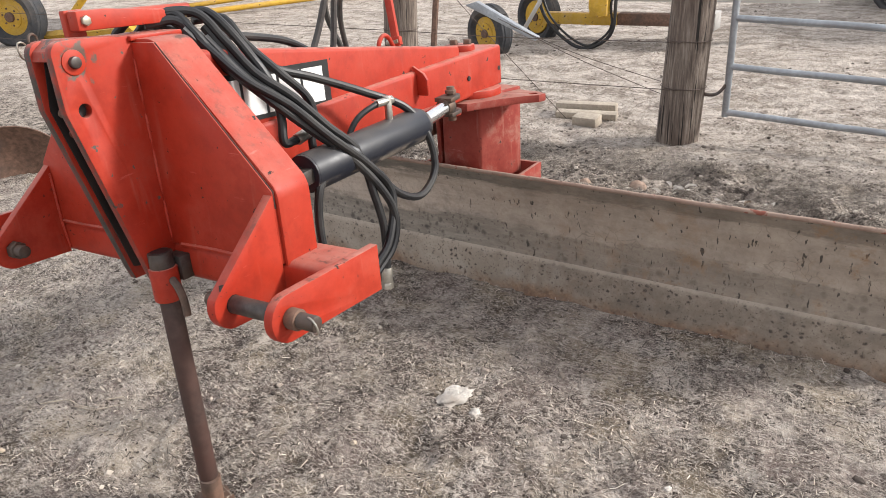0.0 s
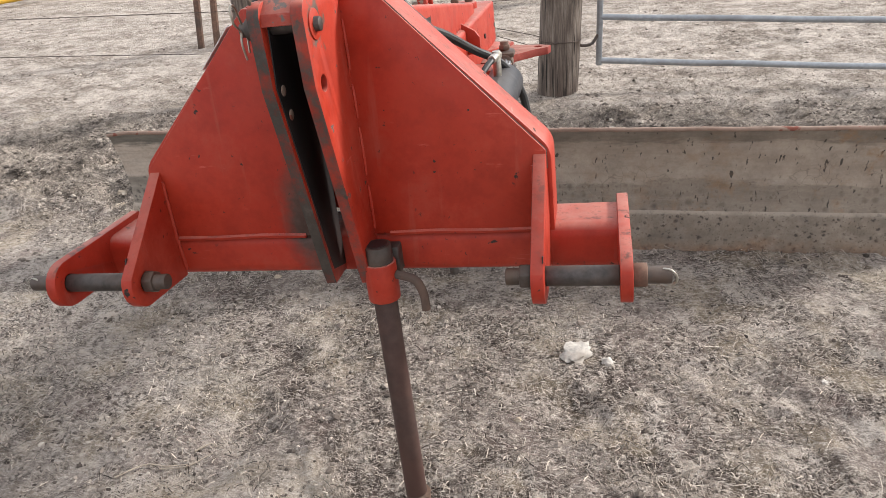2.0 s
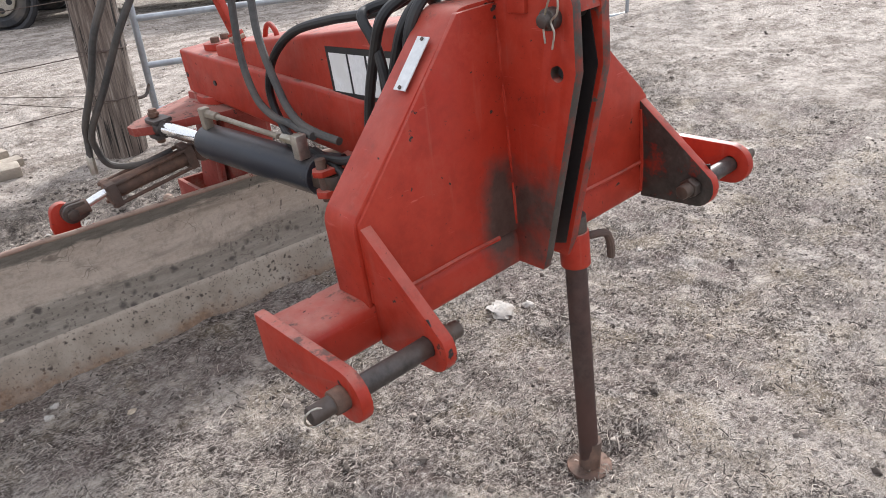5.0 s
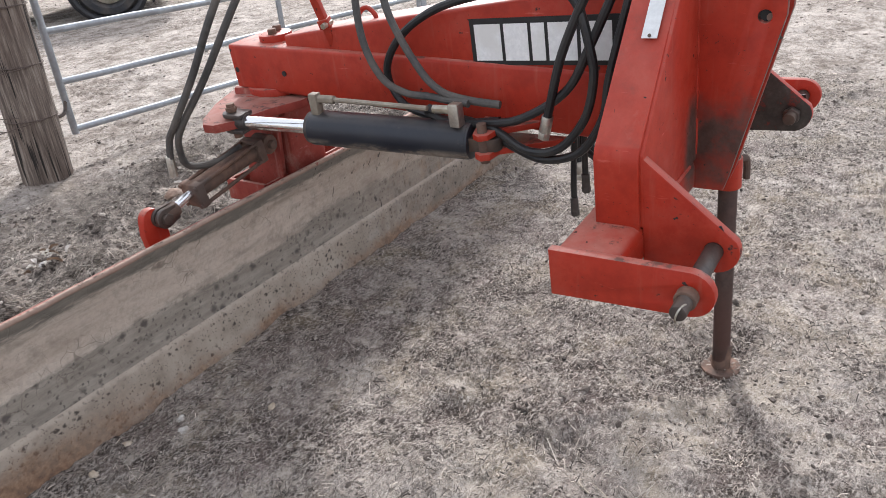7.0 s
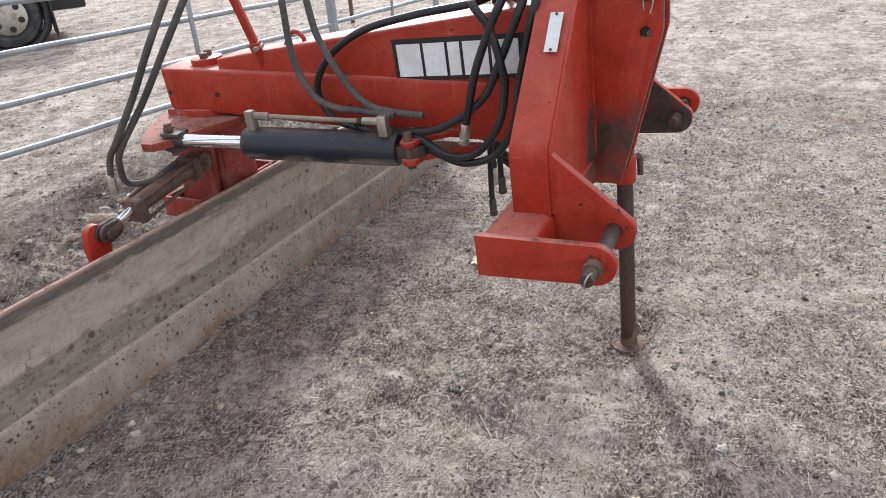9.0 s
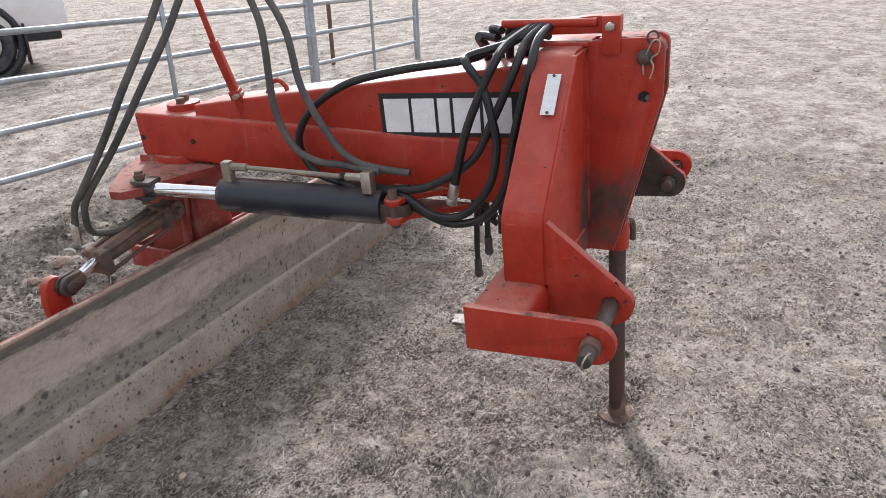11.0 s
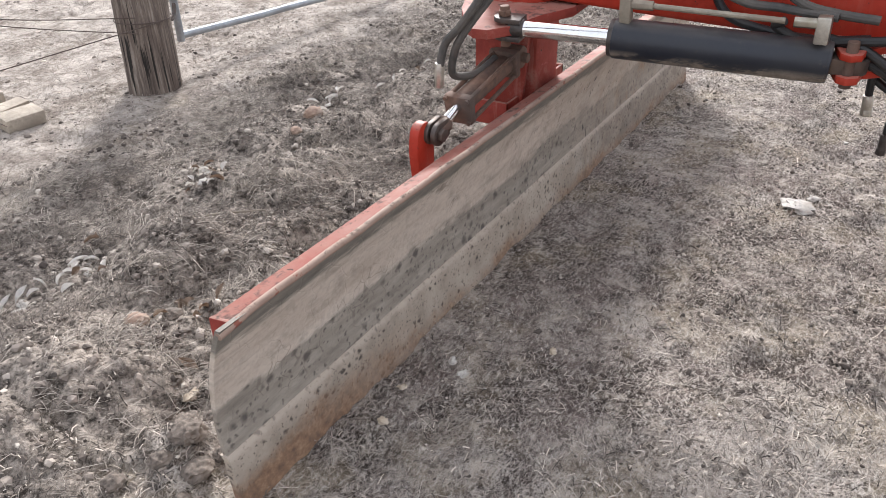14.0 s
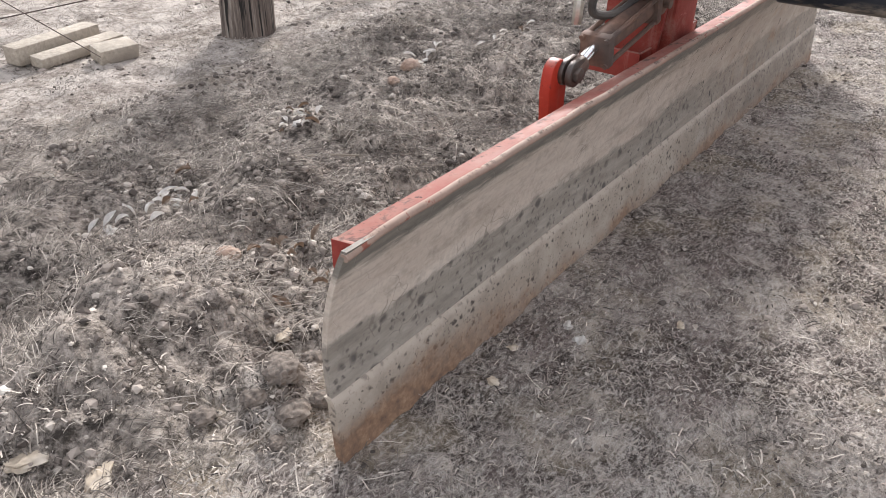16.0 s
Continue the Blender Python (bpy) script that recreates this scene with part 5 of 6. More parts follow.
# left side: lines over the beam and to the left cylinder
hose([(-0.045, 0.29, 1.345), (-0.10, 0.36, 1.31), (-0.145, 0.46, 1.285), (-0.18, 0.455, 1.27), (-0.185, 0.413, 1.213), (-0.19, 0.387, 1.118), (-0.19, 0.38, 1.036), (-0.19, 0.412, 0.923), (-0.19, 0.494, 0.834), (-0.19, 0.592, 0.823), (-0.185, 0.694, 0.877), (-0.18, 0.80, 0.90)])
hose([(-0.045, 0.28, 1.345), (-0.11, 0.31, 1.31), (-0.175, 0.321, 1.255), (-0.18, 0.391, 1.115), (-0.18, 0.464, 0.996), (-0.18, 0.605, 0.911), (-0.185, 0.73, 0.892), (-0.19, 0.832, 0.888), (-0.20, 0.90, 0.92), (-0.215, 0.88, 0.94)])
hose([(-0.04, 0.31, 1.345), (-0.12, 0.36, 1.31), (-0.185, 0.374, 1.274), (-0.19, 0.424, 1.182), (-0.19, 0.469, 1.084), (-0.19, 0.501, 0.981), (-0.19, 0.528, 0.885)], ends=(1,))
hose([(-0.04, 0.26, 1.345), (-0.13, 0.27, 1.32), (-0.19, 0.272, 1.265), (-0.195, 0.309, 1.137), (-0.195, 0.338, 1.032), (-0.19, 0.36, 0.93), (-0.185, 0.43, 0.83), (-0.18, 0.54, 0.795), (-0.17, 0.64, 0.82), (-0.16, 0.74, 0.87)])
# long loop along the beam top and back down
hose([(-0.04, 0.34, 1.335), (-0.08, 0.42, 1.29), (-0.11, 0.494, 1.267), (-0.12, 0.681, 1.244), (-0.13, 0.866, 1.205), (-0.13, 1.01, 1.125), (-0.13, 1.082, 1.021), (-0.135, 1.042, 0.924), (-0.16, 0.93, 0.895), (-0.17, 0.80, 0.885), (-0.165, 0.68, 0.895)])
# hoses hanging under the beam
hose([(0.10, 0.56, 0.84), (0.108, 0.58, 0.72), (0.112, 0.592, 0.58), (0.115, 0.594, 0.49)], 0.010, ends=(1,), metal=STEEL)
hose([(0.07, 0.53, 0.84), (0.085, 0.535, 0.74), (0.092, 0.540, 0.66), (0.097, 0.542, 0.59)], 0.010, ends=(1,), metal=STEEL)
hose([(0.13, 0.50, 0.84), (0.128, 0.50, 0.74), (0.125, 0.50, 0.66)], 0.010, ends=(1,), metal=STEEL)
# steel line along the left cylinder with elbows
hpart("steel_line", rod((-0.238, 0.875, 0.947), (-0.261, 1.245, 0.965), 0.008, 10), BRASS, cylL)
hpart("line_nut", rod((-0.231, 0.79, 0.944), (-0.237, 0.855, 0.946), 0.014, 6, bev=0.002), ZINC, cylL)
hpart("line_nut", rod((-0.260, 1.205, 0.964), (-0.265, 1.285, 0.966), 0.014, 6, bev=0.002), BRASS, cylL)
hpart("port_elbow", box(-0.245, -0.210, 0.768, 0.803, 0.895, 0.964, 0.005), ZINC, cylL)
hpart("port_elbow", box(-0.282, -0.252, 1.262, 1.294, 0.915, 0.985, 0.005), BRASS, cylL)
# dusty pair that rises from the tilt cylinder, over the strap post and down to the beam
hose([(-0.575, 1.76, 0.655), (-0.572, 1.74, 0.73), (-0.579, 1.68, 0.796), (-0.551, 1.58, 0.947), (-0.53, 1.48, 1.107), (-0.45, 1.42, 1.27), (-0.34, 1.40, 1.42), (-0.26, 1.36, 1.46), (-0.22, 1.28, 1.42), (-0.225, 1.19, 1.27), (-0.245, 1.16, 1.02), (-0.25, 1.10, 0.895), (-0.245, 1.02, 0.85), (-0.248, 0.93, 0.846), (-0.255, 0.86, 0.842), (-0.262, 0.79, 0.840)], 0.0115, RUBBER_DUSTY, "w", label="dusty grey hydraulic hose")
hose([(-0.31, 1.715, 0.618), (-0.42, 1.725, 0.600), (-0.52, 1.745, 0.622), (-0.558, 1.72, 0.70), (-0.564, 1.68, 0.772), (-0.517, 1.58, 0.92), (-0.46, 1.48, 1.095), (-0.375, 1.42, 1.25), (-0.28, 1.40, 1.38), (-0.22, 1.34, 1.43), (-0.19, 1.22, 1.38), (-0.20, 1.12, 1.25), (-0.23, 1.06, 1.075), (-0.245, 0.96, 0.925), (-0.25, 0.885, 0.865), (-0.248, 0.80, 0.846), (-0.24, 0.70, 0.838)], 0.0115, RUBBER_DUSTY, "w", label="dusty grey hydraulic hose")
part("hose_swivel", rod((-0.53, 1.747, 0.63), (-0.53, 1.745, 0.702), 0.014, 8, bev=0.002), ZINC, implement)


# ---- fence: posts, wires, gate ----
def fence_post(at, h, r, lean, label):
    bm = bmesh.new()
    seg, rings = 20, []
    for i in range(15):
        z = -0.03 + h * i / 14
        rings.append([bm.verts.new((at[0] + lean[0] * z + r * (1 - 0.06 * i / 14) * (1 + 0.07 * noise.noise((3 * math.cos(k * math.tau / seg), 3 * math.sin(k * math.tau / seg), at[0])) + 0.03 * noise.noise((k * 2.1, z * 1.5, at[1]))) * math.cos(k * math.tau / seg),
                                    at[1] + lean[1] * z + r * (1 - 0.06 * i / 14) * (1 + 0.07 * noise.noise((3 * math.cos(k * math.tau / seg), 3 * math.sin(k * math.tau / seg), at[0])) + 0.03 * noise.noise((k * 2.1, z * 1.5, at[1]))) * math.sin(k * math.tau / seg), z)) for k in range(seg)])
    for a, b in zip(rings, rings[1:]):
        for k in range(seg):
            bm.faces.new((a[k], a[(k + 1) % seg], b[(k + 1) % seg], b[k]))
    bm.faces.new(rings[0][::-1])
    bm.faces.new(rings[-1])
    return solid("fence_post", bm, POST_WOOD, label, "fence post", "wooden posts of the wire fence", smooth=50)


POST_B = (0.275, 4.05)
POST_A = (-1.975, 4.06)
fence_post(POST_B, 1.75, 0.142, (0.045, 0.0), "weathered grey cracked wooden fence post beside the gate")
fence_post(POST_A, 1.75, 0.135, (0.045, 0.0), "weathered grey wooden fence post wrapped with wire")
fence_post((-9.5, 4.3), 1.7, 0.12, (0.0, 0.0), "weathered grey wooden fence post in the wire fence")
for k, z in enumerate((0.36, 0.66, 0.98, 1.28)):
    pts = [(-9.5, 4.18, z), (-6.2, 4.25, z - 0.02), (-4.1, 4.24, z - 0.03), (-1.94 + 0.045 * z, 3.94, z), (-0.95, 4.02, z - 0.03), (0.275 + 0.045 * z, 3.903, z)]
    bm = sweep(spline(pts, 10), 0.0028, 5)
    ob = solid("fence_wire", bm, WIRE, "rusty barbed fence wire strung between wooden posts", "fence wire", "wires of the fence")
for i, (c, z) in enumerate(((POST_B, 0.36), (POST_B, 0.66), (POST_B, 0.98), (POST_A, 0.66), (POST_A, 0.98))):
    solid("wire_wrap", ring_of((c[0] + 0.045 * z, c[1], z), (0.03, 0.02, 1), 0.145 if c is POST_B else 0.138, 0.003, 24), WIRE, "rusty wire wound round a wooden fence post", "fence wire", "wire wraps round the posts")
for a, b in (((-1.9, 4.05, 1.35), (-0.55, 4.1, 0.05)), ((-1.1, 4.1, 0.75), (0.17, 3.95, 0.32)), ((-1.0, 4.1, 0.70), (0.17, 3.95, 0.40))):
    a, b = Vector(a), Vector(b)
    solid("loose_wire", sweep(spline([a, a.lerp(b, 0.5) + Vector((0, 0.02, -0.03)), b], 8), 0.0024, 5), WIRE, "loose slack strand of rusty fence wire", "fence wire", "loose wire strands")


def gate(points, zs, name, label, stile_h, mids=(), fall=0.045):
    """A pipe gate or panel that follows the falling yard: rails along the points, end stiles and uprights."""
    p0 = Vector((*points[0], 0))
    ob = thing(name, (p0.x, p0.y, 0), label, "gate", "", "")
    P = [Vector((*p, -fall * (p[0] - 0.56))) for p in points]
    for z in zs:
        part("rail", sweep([p + Vector((0, 0, z + 0.002 * math.sin(i * 2.1 + z * 5))) for i, p in enumerate(P)], 0.021, 12), GALV, ob)
    for e in (P[0], P[-1]):
        part("stile", rod(e + Vector((0, 0, zs[0] - 0.03)), e + Vector((0, 0, stile_h)), 0.022, 14, bev=0.004), GALV, ob)
    for m_ in mids:
        i = int(m_ * (len(P) - 1))
        part("upright", box(P[i].x - 0.022, P[i].x + 0.022, P[i].y - 0.030, P[i].y - 0.012, zs[0] - 0.02 + P[i].z, stile_h + P[i].z, 0.004), GALV, ob)
    return ob


def lerp_pts(a, b, n, bow=0.0):
    return [(a[0] + (b[0] - a[0]) * i / n, a[1] + (b[1] - a[1]) * i / n + bow * math.sin(math.pi * i / n)) for i in range(n + 1)]


g1 = gate(lerp_pts((0.56, 4.11), (4.33, 4.00), 12), (0.190, 0.487, 0.788, 1.08, 1.34), "pipe_gate", "galvanised steel pipe gate hung on a wooden post", 1.40, (0.5,))
for z in (0.32, 1.15):
    part("hinge", sweep(spline([(0.41, 4.05, z), (0.46, 4.05, z - 0.01), (0.51, 4.07, z), (0.55, 4.10, z + 0.05)], 6), 0.011, 8), STEEL, g1)
gate(lerp_pts((4.43, 4.00), (6.85, 4.05), 8), (0.21, 0.50, 0.80, 1.08, 1.35), "pipe_fence", "galvanised pipe fence panel beyond the gate", 1.40, (0.5,))
solid("steel_post", rod((4.38, 4.00, -0.03), (4.38, 4.00, 1.65), 0.045, 16), GALV, "grey steel pipe gate post", "fence post", "steel posts of the pipe fence")
solid("steel_post", rod((6.93, 4.07, -0.03), (6.93, 4.07, 1.5), 0.04, 16), GALV, "grey steel pipe fence post", "fence post", "steel posts of the pipe fence")
solid("t_post", box(6.2, 6.24, 4.9, 4.94, -0.03, 1.7, 0.004), RUST, "rusty steel t-post beyond the fence", "fence post")


# ---- lumber offcuts by the post ----
def plank(p0, p1, w, h, z, label, tilt=0.0):
    a, b = Vector((*p0, z)), Vector((*p1, z))
    d = (b - a).normalized()
    n = Vector((-d.y, d.x, 0))
    bm = bmesh.new()
    bmesh.ops.create_cube(bm, size=1, matrix=Matrix.Translation((a + b) / 2 + Vector((0, 0, h / 2))) @ Matrix((d, n, Vector((0, 0, 1)))).transposed().to_4x4() @ Matrix.Rotation(radians(tilt), 4, "X") @ Matrix.Diagonal(((b - a).length, w, h, 1)))
    bevelled(bm, 0.006)
    return solid("lumber_offcut", bm, LUMBER, label, "lumber", "lumber offcuts by the fence post")


plank((-0.78, 4.46), (-0.32, 4.53), 0.10, 0.085, -0.005, "thick weathered timber offcut lying on the soil")
plank((-0.73, 4.34), (-0.27, 4.40), 0.09, 0.05, -0.005, "flat weathered board offcut lying on the soil", 4)
plank((-0.52, 4.20), (-0.33, 4.18), 0.11, 0.07, -0.005, "short pale wood block lying on the soil", 8)


# ---- yellow farm machine beyond the fence ----
def wheel(parent, c, r, w, axis, name="wheel"):
    c, ax = Vector(c), Vector(axis).normalized()
    t = ring_of(c, ax, r - w * 0.42, w * 0.45, 36)
    tyre = part(name, t, TYRE, parent, "dusty black rubber tyre")
    for k in (-1, 1):
        t = ring_of(c + ax * w * 0.22 * k, ax, r - w * 0.38, w * 0.34, 36)
        part("tread_shoulder", t, TYRE, tyre)
    part("rim", rod(c - ax * w * 0.30, c + ax * w * 0.30, r * 0.58, 28, bev=0.01), YELLOW, tyre, "yellow steel rim")
    part("rim_dish", rod(c - ax * w * 0.36, c + ax * w * 0.36, r * 0.36, 24, bev=0.01), YELLOW, tyre)
    part("hub", rod(c - ax * w * 0.5, c + ax * w * 0.5, r * 0.15, 16, bev=0.006), RUST, tyre)
    for k in range(6):
        u = ax.orthogonal().normalized()
        q = c + Matrix.Rotation(k * math.tau / 6, 3, ax) @ u * r * 0.26
        part("lug_nut", rod(q - ax * w * 0.40, q + ax * w * 0.40, r * 0.03, 6), RUST, tyre)
    return tyre


mach = thing("farm_machine", (-3.2, 7.6, 0), "yellow farm implement with rubber wheels parked on dry soil", "farm machine")
wheel(mach, (-2.70, 7.10, 0.265), 0.325, 0.19, (0.35, 0.9, 0))
wheel(mach, (-2.62, 8.25, 0.30), 0.34, 0.17, (0.35, 0.9, 0))
part("frame_rail", box(-2.35, -1.45, 7.80, 7.93, 0.28, 0.41, 0.01), YELLOW, mach)
part("rusty_rail", box(-1.45, -0.53, 7.80, 7.93, 0.285, 0.415, 0.01), RUST, mach)
part("rail_end", box(-0.55, -0.525, 7.76, 7.97, 0.25, 0.45, 0.006), RUST, mach)
part("bracket", prism([(-1.66, 0.60), (-1.66, 0.50), (-1.55, 0.43), (-1.45, 0.43), (-1.45, 0.60)], "y", 7.45, 7.60, 0.01), YELLOW, mach)
part("strut", box(-1.72, -1.60, 7.62, 7.78, 0.38, 1.6, 0.02), YELLOW, mach)
part("sheet_side", box(-1.9, 0.5, 8.6, 8.64, 0.45, 1.5, 0.005), SHEET, mach, "pale sheet-metal side panel")
part("spout", prism([(-2.76, 0.62), (-2.62, 0.66), (-1.90, 0.31), (-1.93, 0.27)], "y", 6.66, 6.74, 0.008), GALV, mach, "grey steel spout")
part("brace", rod((-2.22, 7.4, 0.57), (-2.42, 7.4, 0.26), 0.025, 10), SHEET, mach)
part("brace", rod((-2.22, 7.4, 0.57), (-2.0, 7.4, 1.5), 0.025, 10), SHEET, mach)
for dx, dz, r in ((0.0, 0.0, 0.020), (0.05, 0.03, 0.014)):
    part("hydraulic_loop", sweep(spline([(-2.45 + dx, 7.55, 1.3), (-2.285 + dx, 7.55, 0.546 + dz), (-2.09 + dx, 7.55, 0.25 + dz), (-1.797 + dx, 7.55, 0.066 + dz), (-1.551 - dx * 0.4, 7.55, 0.118 + dz), (-1.408 - dx * 0.4, 7.55, 0.277 + dz), (-1.382 - dx, 7.55, 0.597), (-1.36, 7.6, 1.3)], 8), r, 8), RUBBER, mach, "hanging black rubber hose")
solid("concrete_block", box(-0.86, -0.60, 8.75, 9.05, -0.02, 0.20, 0.012), CONCRETE, "pale concrete block lying on the clay", "concrete block")
for x in (-3.50, -3.32, -2.98):
    part("tine", rod((x, 6.30, 0.02), (x + 0.10, 6.45, 1.6), 0.035, 8), RUST, mach)
mach.matrix_basis = Matrix.Translation((0.06, -0.30, -0.07)) @ mach.matrix_basis

rake = thing("boom_machine", (-6.5, 5.6, 0), "yellow tubular boom machine with large wheels parked on dry soil", "farm machine")
wheel(rake, (-8.62, 4.80, 0.36), 0.42, 0.26, (0.35, -0.9, 0))
part("boom_tube", rod((-9.0, 5.85, 0.04), (-6.2, 11.3, 0.16), 0.045, 14), YELLOW, rake)
part("boom_tube", rod((-8.8, 6.8, 0.14), (-6.6, 11.1, 0.32), 0.040, 14), YELLOW, rake)
part("boom_beam", rod((-8.6, 5.02, 0.06), (-6.6, 5.05, 0.25), 0.06, 4), YELLOW, rake)
part("boom_brace", rod((-8.2, 5.2, 0.2), (-7.2, 5.6, 1.2), 0.045, 12), YELLOW, rake)
part("rusty_hopper", prism([(-9.6, 0.62), (-7.6, 0.50), (-7.0, 1.6), (-9.8, 1.6)], "y", 6.7, 7.8, 0.02), RUST, rake, "rusty brown sheet-metal hopper")
rake.matrix_basis = Matrix.Translation((1.52, -0.97, 0)) @ Matrix.Scale(1.12, 4) @ Matrix.Translation((-1.52, 0.97, 0)) @ rake.matrix_basis

disc = bmesh.new()
bmesh.ops.create_uvsphere(disc, u_segments=32, v_segments=24, radius=0.62)
bmesh.ops.bisect_plane(disc, geom=disc.verts[:] + disc.edges[:] + disc.faces[:], plane_co=(0, 0, 0.50), plane_no=(0, 0, -1), clear_outer=True)
bmesh.ops.solidify(disc, geom=disc.faces[:], thickness=0.008)
disc.transform(Matrix.Translation((-3.46, 1.60, 0.0)) @ Vector((-0.86, 0.50, 0.06)).to_track_quat("Z", "Y").to_matrix().to_4x4() @ Matrix.Translation((0, 0, -0.55)))
solid("plough_disc", disc, RUST, "rusty brown dished plough disc standing in the soil", "plough disc")

# ---- pickup truck far behind the gate ----
truck = thing("pickup_truck", (3.34, 10.73, 0), "white pickup truck with black mud flaps parked far off", "pickup truck")
TM = Matrix.Translation((3.34, 10.73, 0)) @ Matrix.Rotation(radians(-34), 4, "Z") @ Matrix.Scale(1.02, 4)


def tpart(name, bm, material, parent=truck, label=""):
    bm.transform(TM)
    return part(name, bm, material, parent, label)


tpart("body", prism([(-2.9, 0.55), (-2.9, 1.05), (-1.7, 1.12), (-1.0, 1.75), (0.7, 1.78), (0.9, 1.15), (2.9, 1.15), (2.9, 0.55)], "y", -0.95, 0.95, 0.06), TRUCK_WHITE)
tpart("underbody", box(-2.8, 2.8, -0.85, 0.85, 0.38, 0.60, 0.03), TRUCK_BLACK)
for x in (-1.85, 1.85):
    for s in (-1, 1):
        c = TM @ Vector((x, s * 0.86, 0.40))
        ax = TM.to_3x3() @ Vector((0, 1, 0))
        tw = part("wheel", ring_of(c, ax, 0.31 * 1.02, 0.107, 36), TYRE, truck, "black tyre on a bright alloy rim")
        part("rim", rod(c - ax * 0.107, c + ax * 0.107, 0.24, 24, bev=0.01), ZINC, tw)
        for k in range(6):
            d = Matrix.Rotation(k * math.tau / 6, 3, ax) @ ax.orthogonal().normalized()
            part("spoke_gap", rod(c + d * 0.165 - ax * 0.110, c + d * 0.165 + ax * 0.110, 0.040, 10), TRUCK_BLACK, tw)
        tpart("wheel_arch", ring_of((x, s * 0.93, 0.42), (0, 1, 0), 0.47, 0.05, 24, None, 0, 360), TRUCK_BLACK)
for s in (-1, 1):
    tpart("mud_flap", box(2.35, 2.38, s * 0.86 - 0.15, s * 0.86 + 0.15, 0.12, 0.62, 0.005), TRUCK_BLACK)
tpart("side_window", box(-0.9, 0.6, -0.955, -0.945, 1.2, 1.62, 0.003), TRUCK_BLACK)


# ---- litter on the ground ----
def crumpled(at, sx, sy, sz, material, name, label, category, group="", seed=1, rugged=1.0):
    bm = bmesh.new()
    bmesh.ops.create_icosphere(bm, subdivisions=3 if rugged == 1.0 else 4, radius=1)
    for v in bm.verts:
        n = 0.45 * noise.noise(v.co * 1.7 + Vector((seed, 0, 0))) + 0.42 * noise.noise(v.co * 3.7 + Vector((0, seed, 0))) + 0.25 * noise.noise(v.co * 9.0)
        if rugged < 1.0:
            n = rugged * n + 0.16 * abs(noise.noise(v.co * 6.0 + Vector((seed, seed, 0)))) + 0.10 * noise.noise(v.co * 17.0)
        v.co *= 1 + n
        v.co = Vector((v.co.x * sx, v.co.y * sy, max(-0.25, v.co.z) * sz))
    bm.transform(Matrix.Translation((at[0], at[1], ground_z(at[0], at[1]) + sz * 0.2)) @ Matrix.Rotation(seed * 1.3, 4, "Z"))
    return solid(name, bm, material, label, category, group, smooth=60)


crumpled((0.464, 0.786), 0.060, 0.040, 0.016, PAPER, "paper_scrap", "crumpled dirty white scrap lying on trampled soil", "litter", seed=1)
crumpled((0.563, 0.745), 0.022, 0.018, 0.010, PAPER, "paper_scrap", "small dirty white scrap lying on trampled soil", "litter", seed=4)
for i, (x, y, r) in enumerate(((0.32, 3.06, 0.045), (0.05, 2.94, 0.03), (-1.27, 2.465, 0.035), (-0.55, 2.15, 0.05), (-0.45, 2.05, 0.04))):
    crumpled((x + 0.03, y - 0.05), r, r * 0.85, r * 0.8, STONE, "stone", "rounded brown stone lying in dead grass", "stone", "stones in the grass", seed=i + 7, rugged=0.3)
for i, (x, y, r) in enumerate(((-0.96, 1.43, 0.018), (-0.76, 1.25, 0.014), (-1.22, 1.52, 0.015), (-0.405, -0.30, 0.020), (-0.69, -0.117, 0.018), (-1.08, 1.55, 0.012), (-0.93, 1.48, 0.016), (0.82, 0.151, 0.014), (0.30, 0.45, 0.012), (1.2, 0.7, 0.013))):
    crumpled((x, y), r, r * 0.7, r * 0.55, SCRAP if i % 3 else PAPER, "pebble", "small pale pebble lying on trampled soil", "stone", "pale pebbles on the soil", seed=i + 21)
for i, (x, y, r) in enumerate(((-1.58, 1.83, 0.048), (-1.63, 1.75, 0.040), (-1.52, 1.90, 0.042), (-1.66, 1.84, 0.030), (-1.48, 1.84, 0.030), (-1.56, 1.74, 0.028), (-1.70, 1.73, 0.022), (-1.23, 2.27, 0.035), (-1.75, 1.9, 0.03))):
    crumpled((x + 0.045, y + 0.04), r * 0.9, r * 0.8, r * 0.55, CLOD, "soil_clod", "crumbly dark clod of dry soil beside the blade", "clod", "clods at the blade end", seed=i + 40, rugged=0.45)
for i, (x, y, r) in enumerate(((-2.04, 2.14, 0.045), (-1.97, 2.00, 0.045), (-2.00, 2.28, 0.024), (-1.43, 2.05, 0.028), (-1.37, 2.89, 0.032), (-1.41, 2.86, 0.022), (-1.17, 2.83, 0.030), (-1.12, 2.87, 0.022), (-0.53, 2.92, 0.028), (-0.47, 2.95, 0.022), (0.50, 3.08, 0.026), (0.56, 3.09, 0.020))):
    crumpled((x + 0.05, y - 0.01), r, r * 0.55, r * 0.3, PAPER if i == 2 or i > 3 else SCRAP, "scrap", "pale weathered scrap lying in dead grass", "litter", "scraps in the grass", seed=i + 60)


def twig(pts, r, label="thin dry crooked twig lying on the soil"):
    line = spline([(x, y, ground_z(x, y) + r + 0.004 + h) for x, y, h in pts], 6)
    return solid("twig", sweep(line, r, 6, None, 0.5), LUMBER, label, "twig", "twigs on the soil")


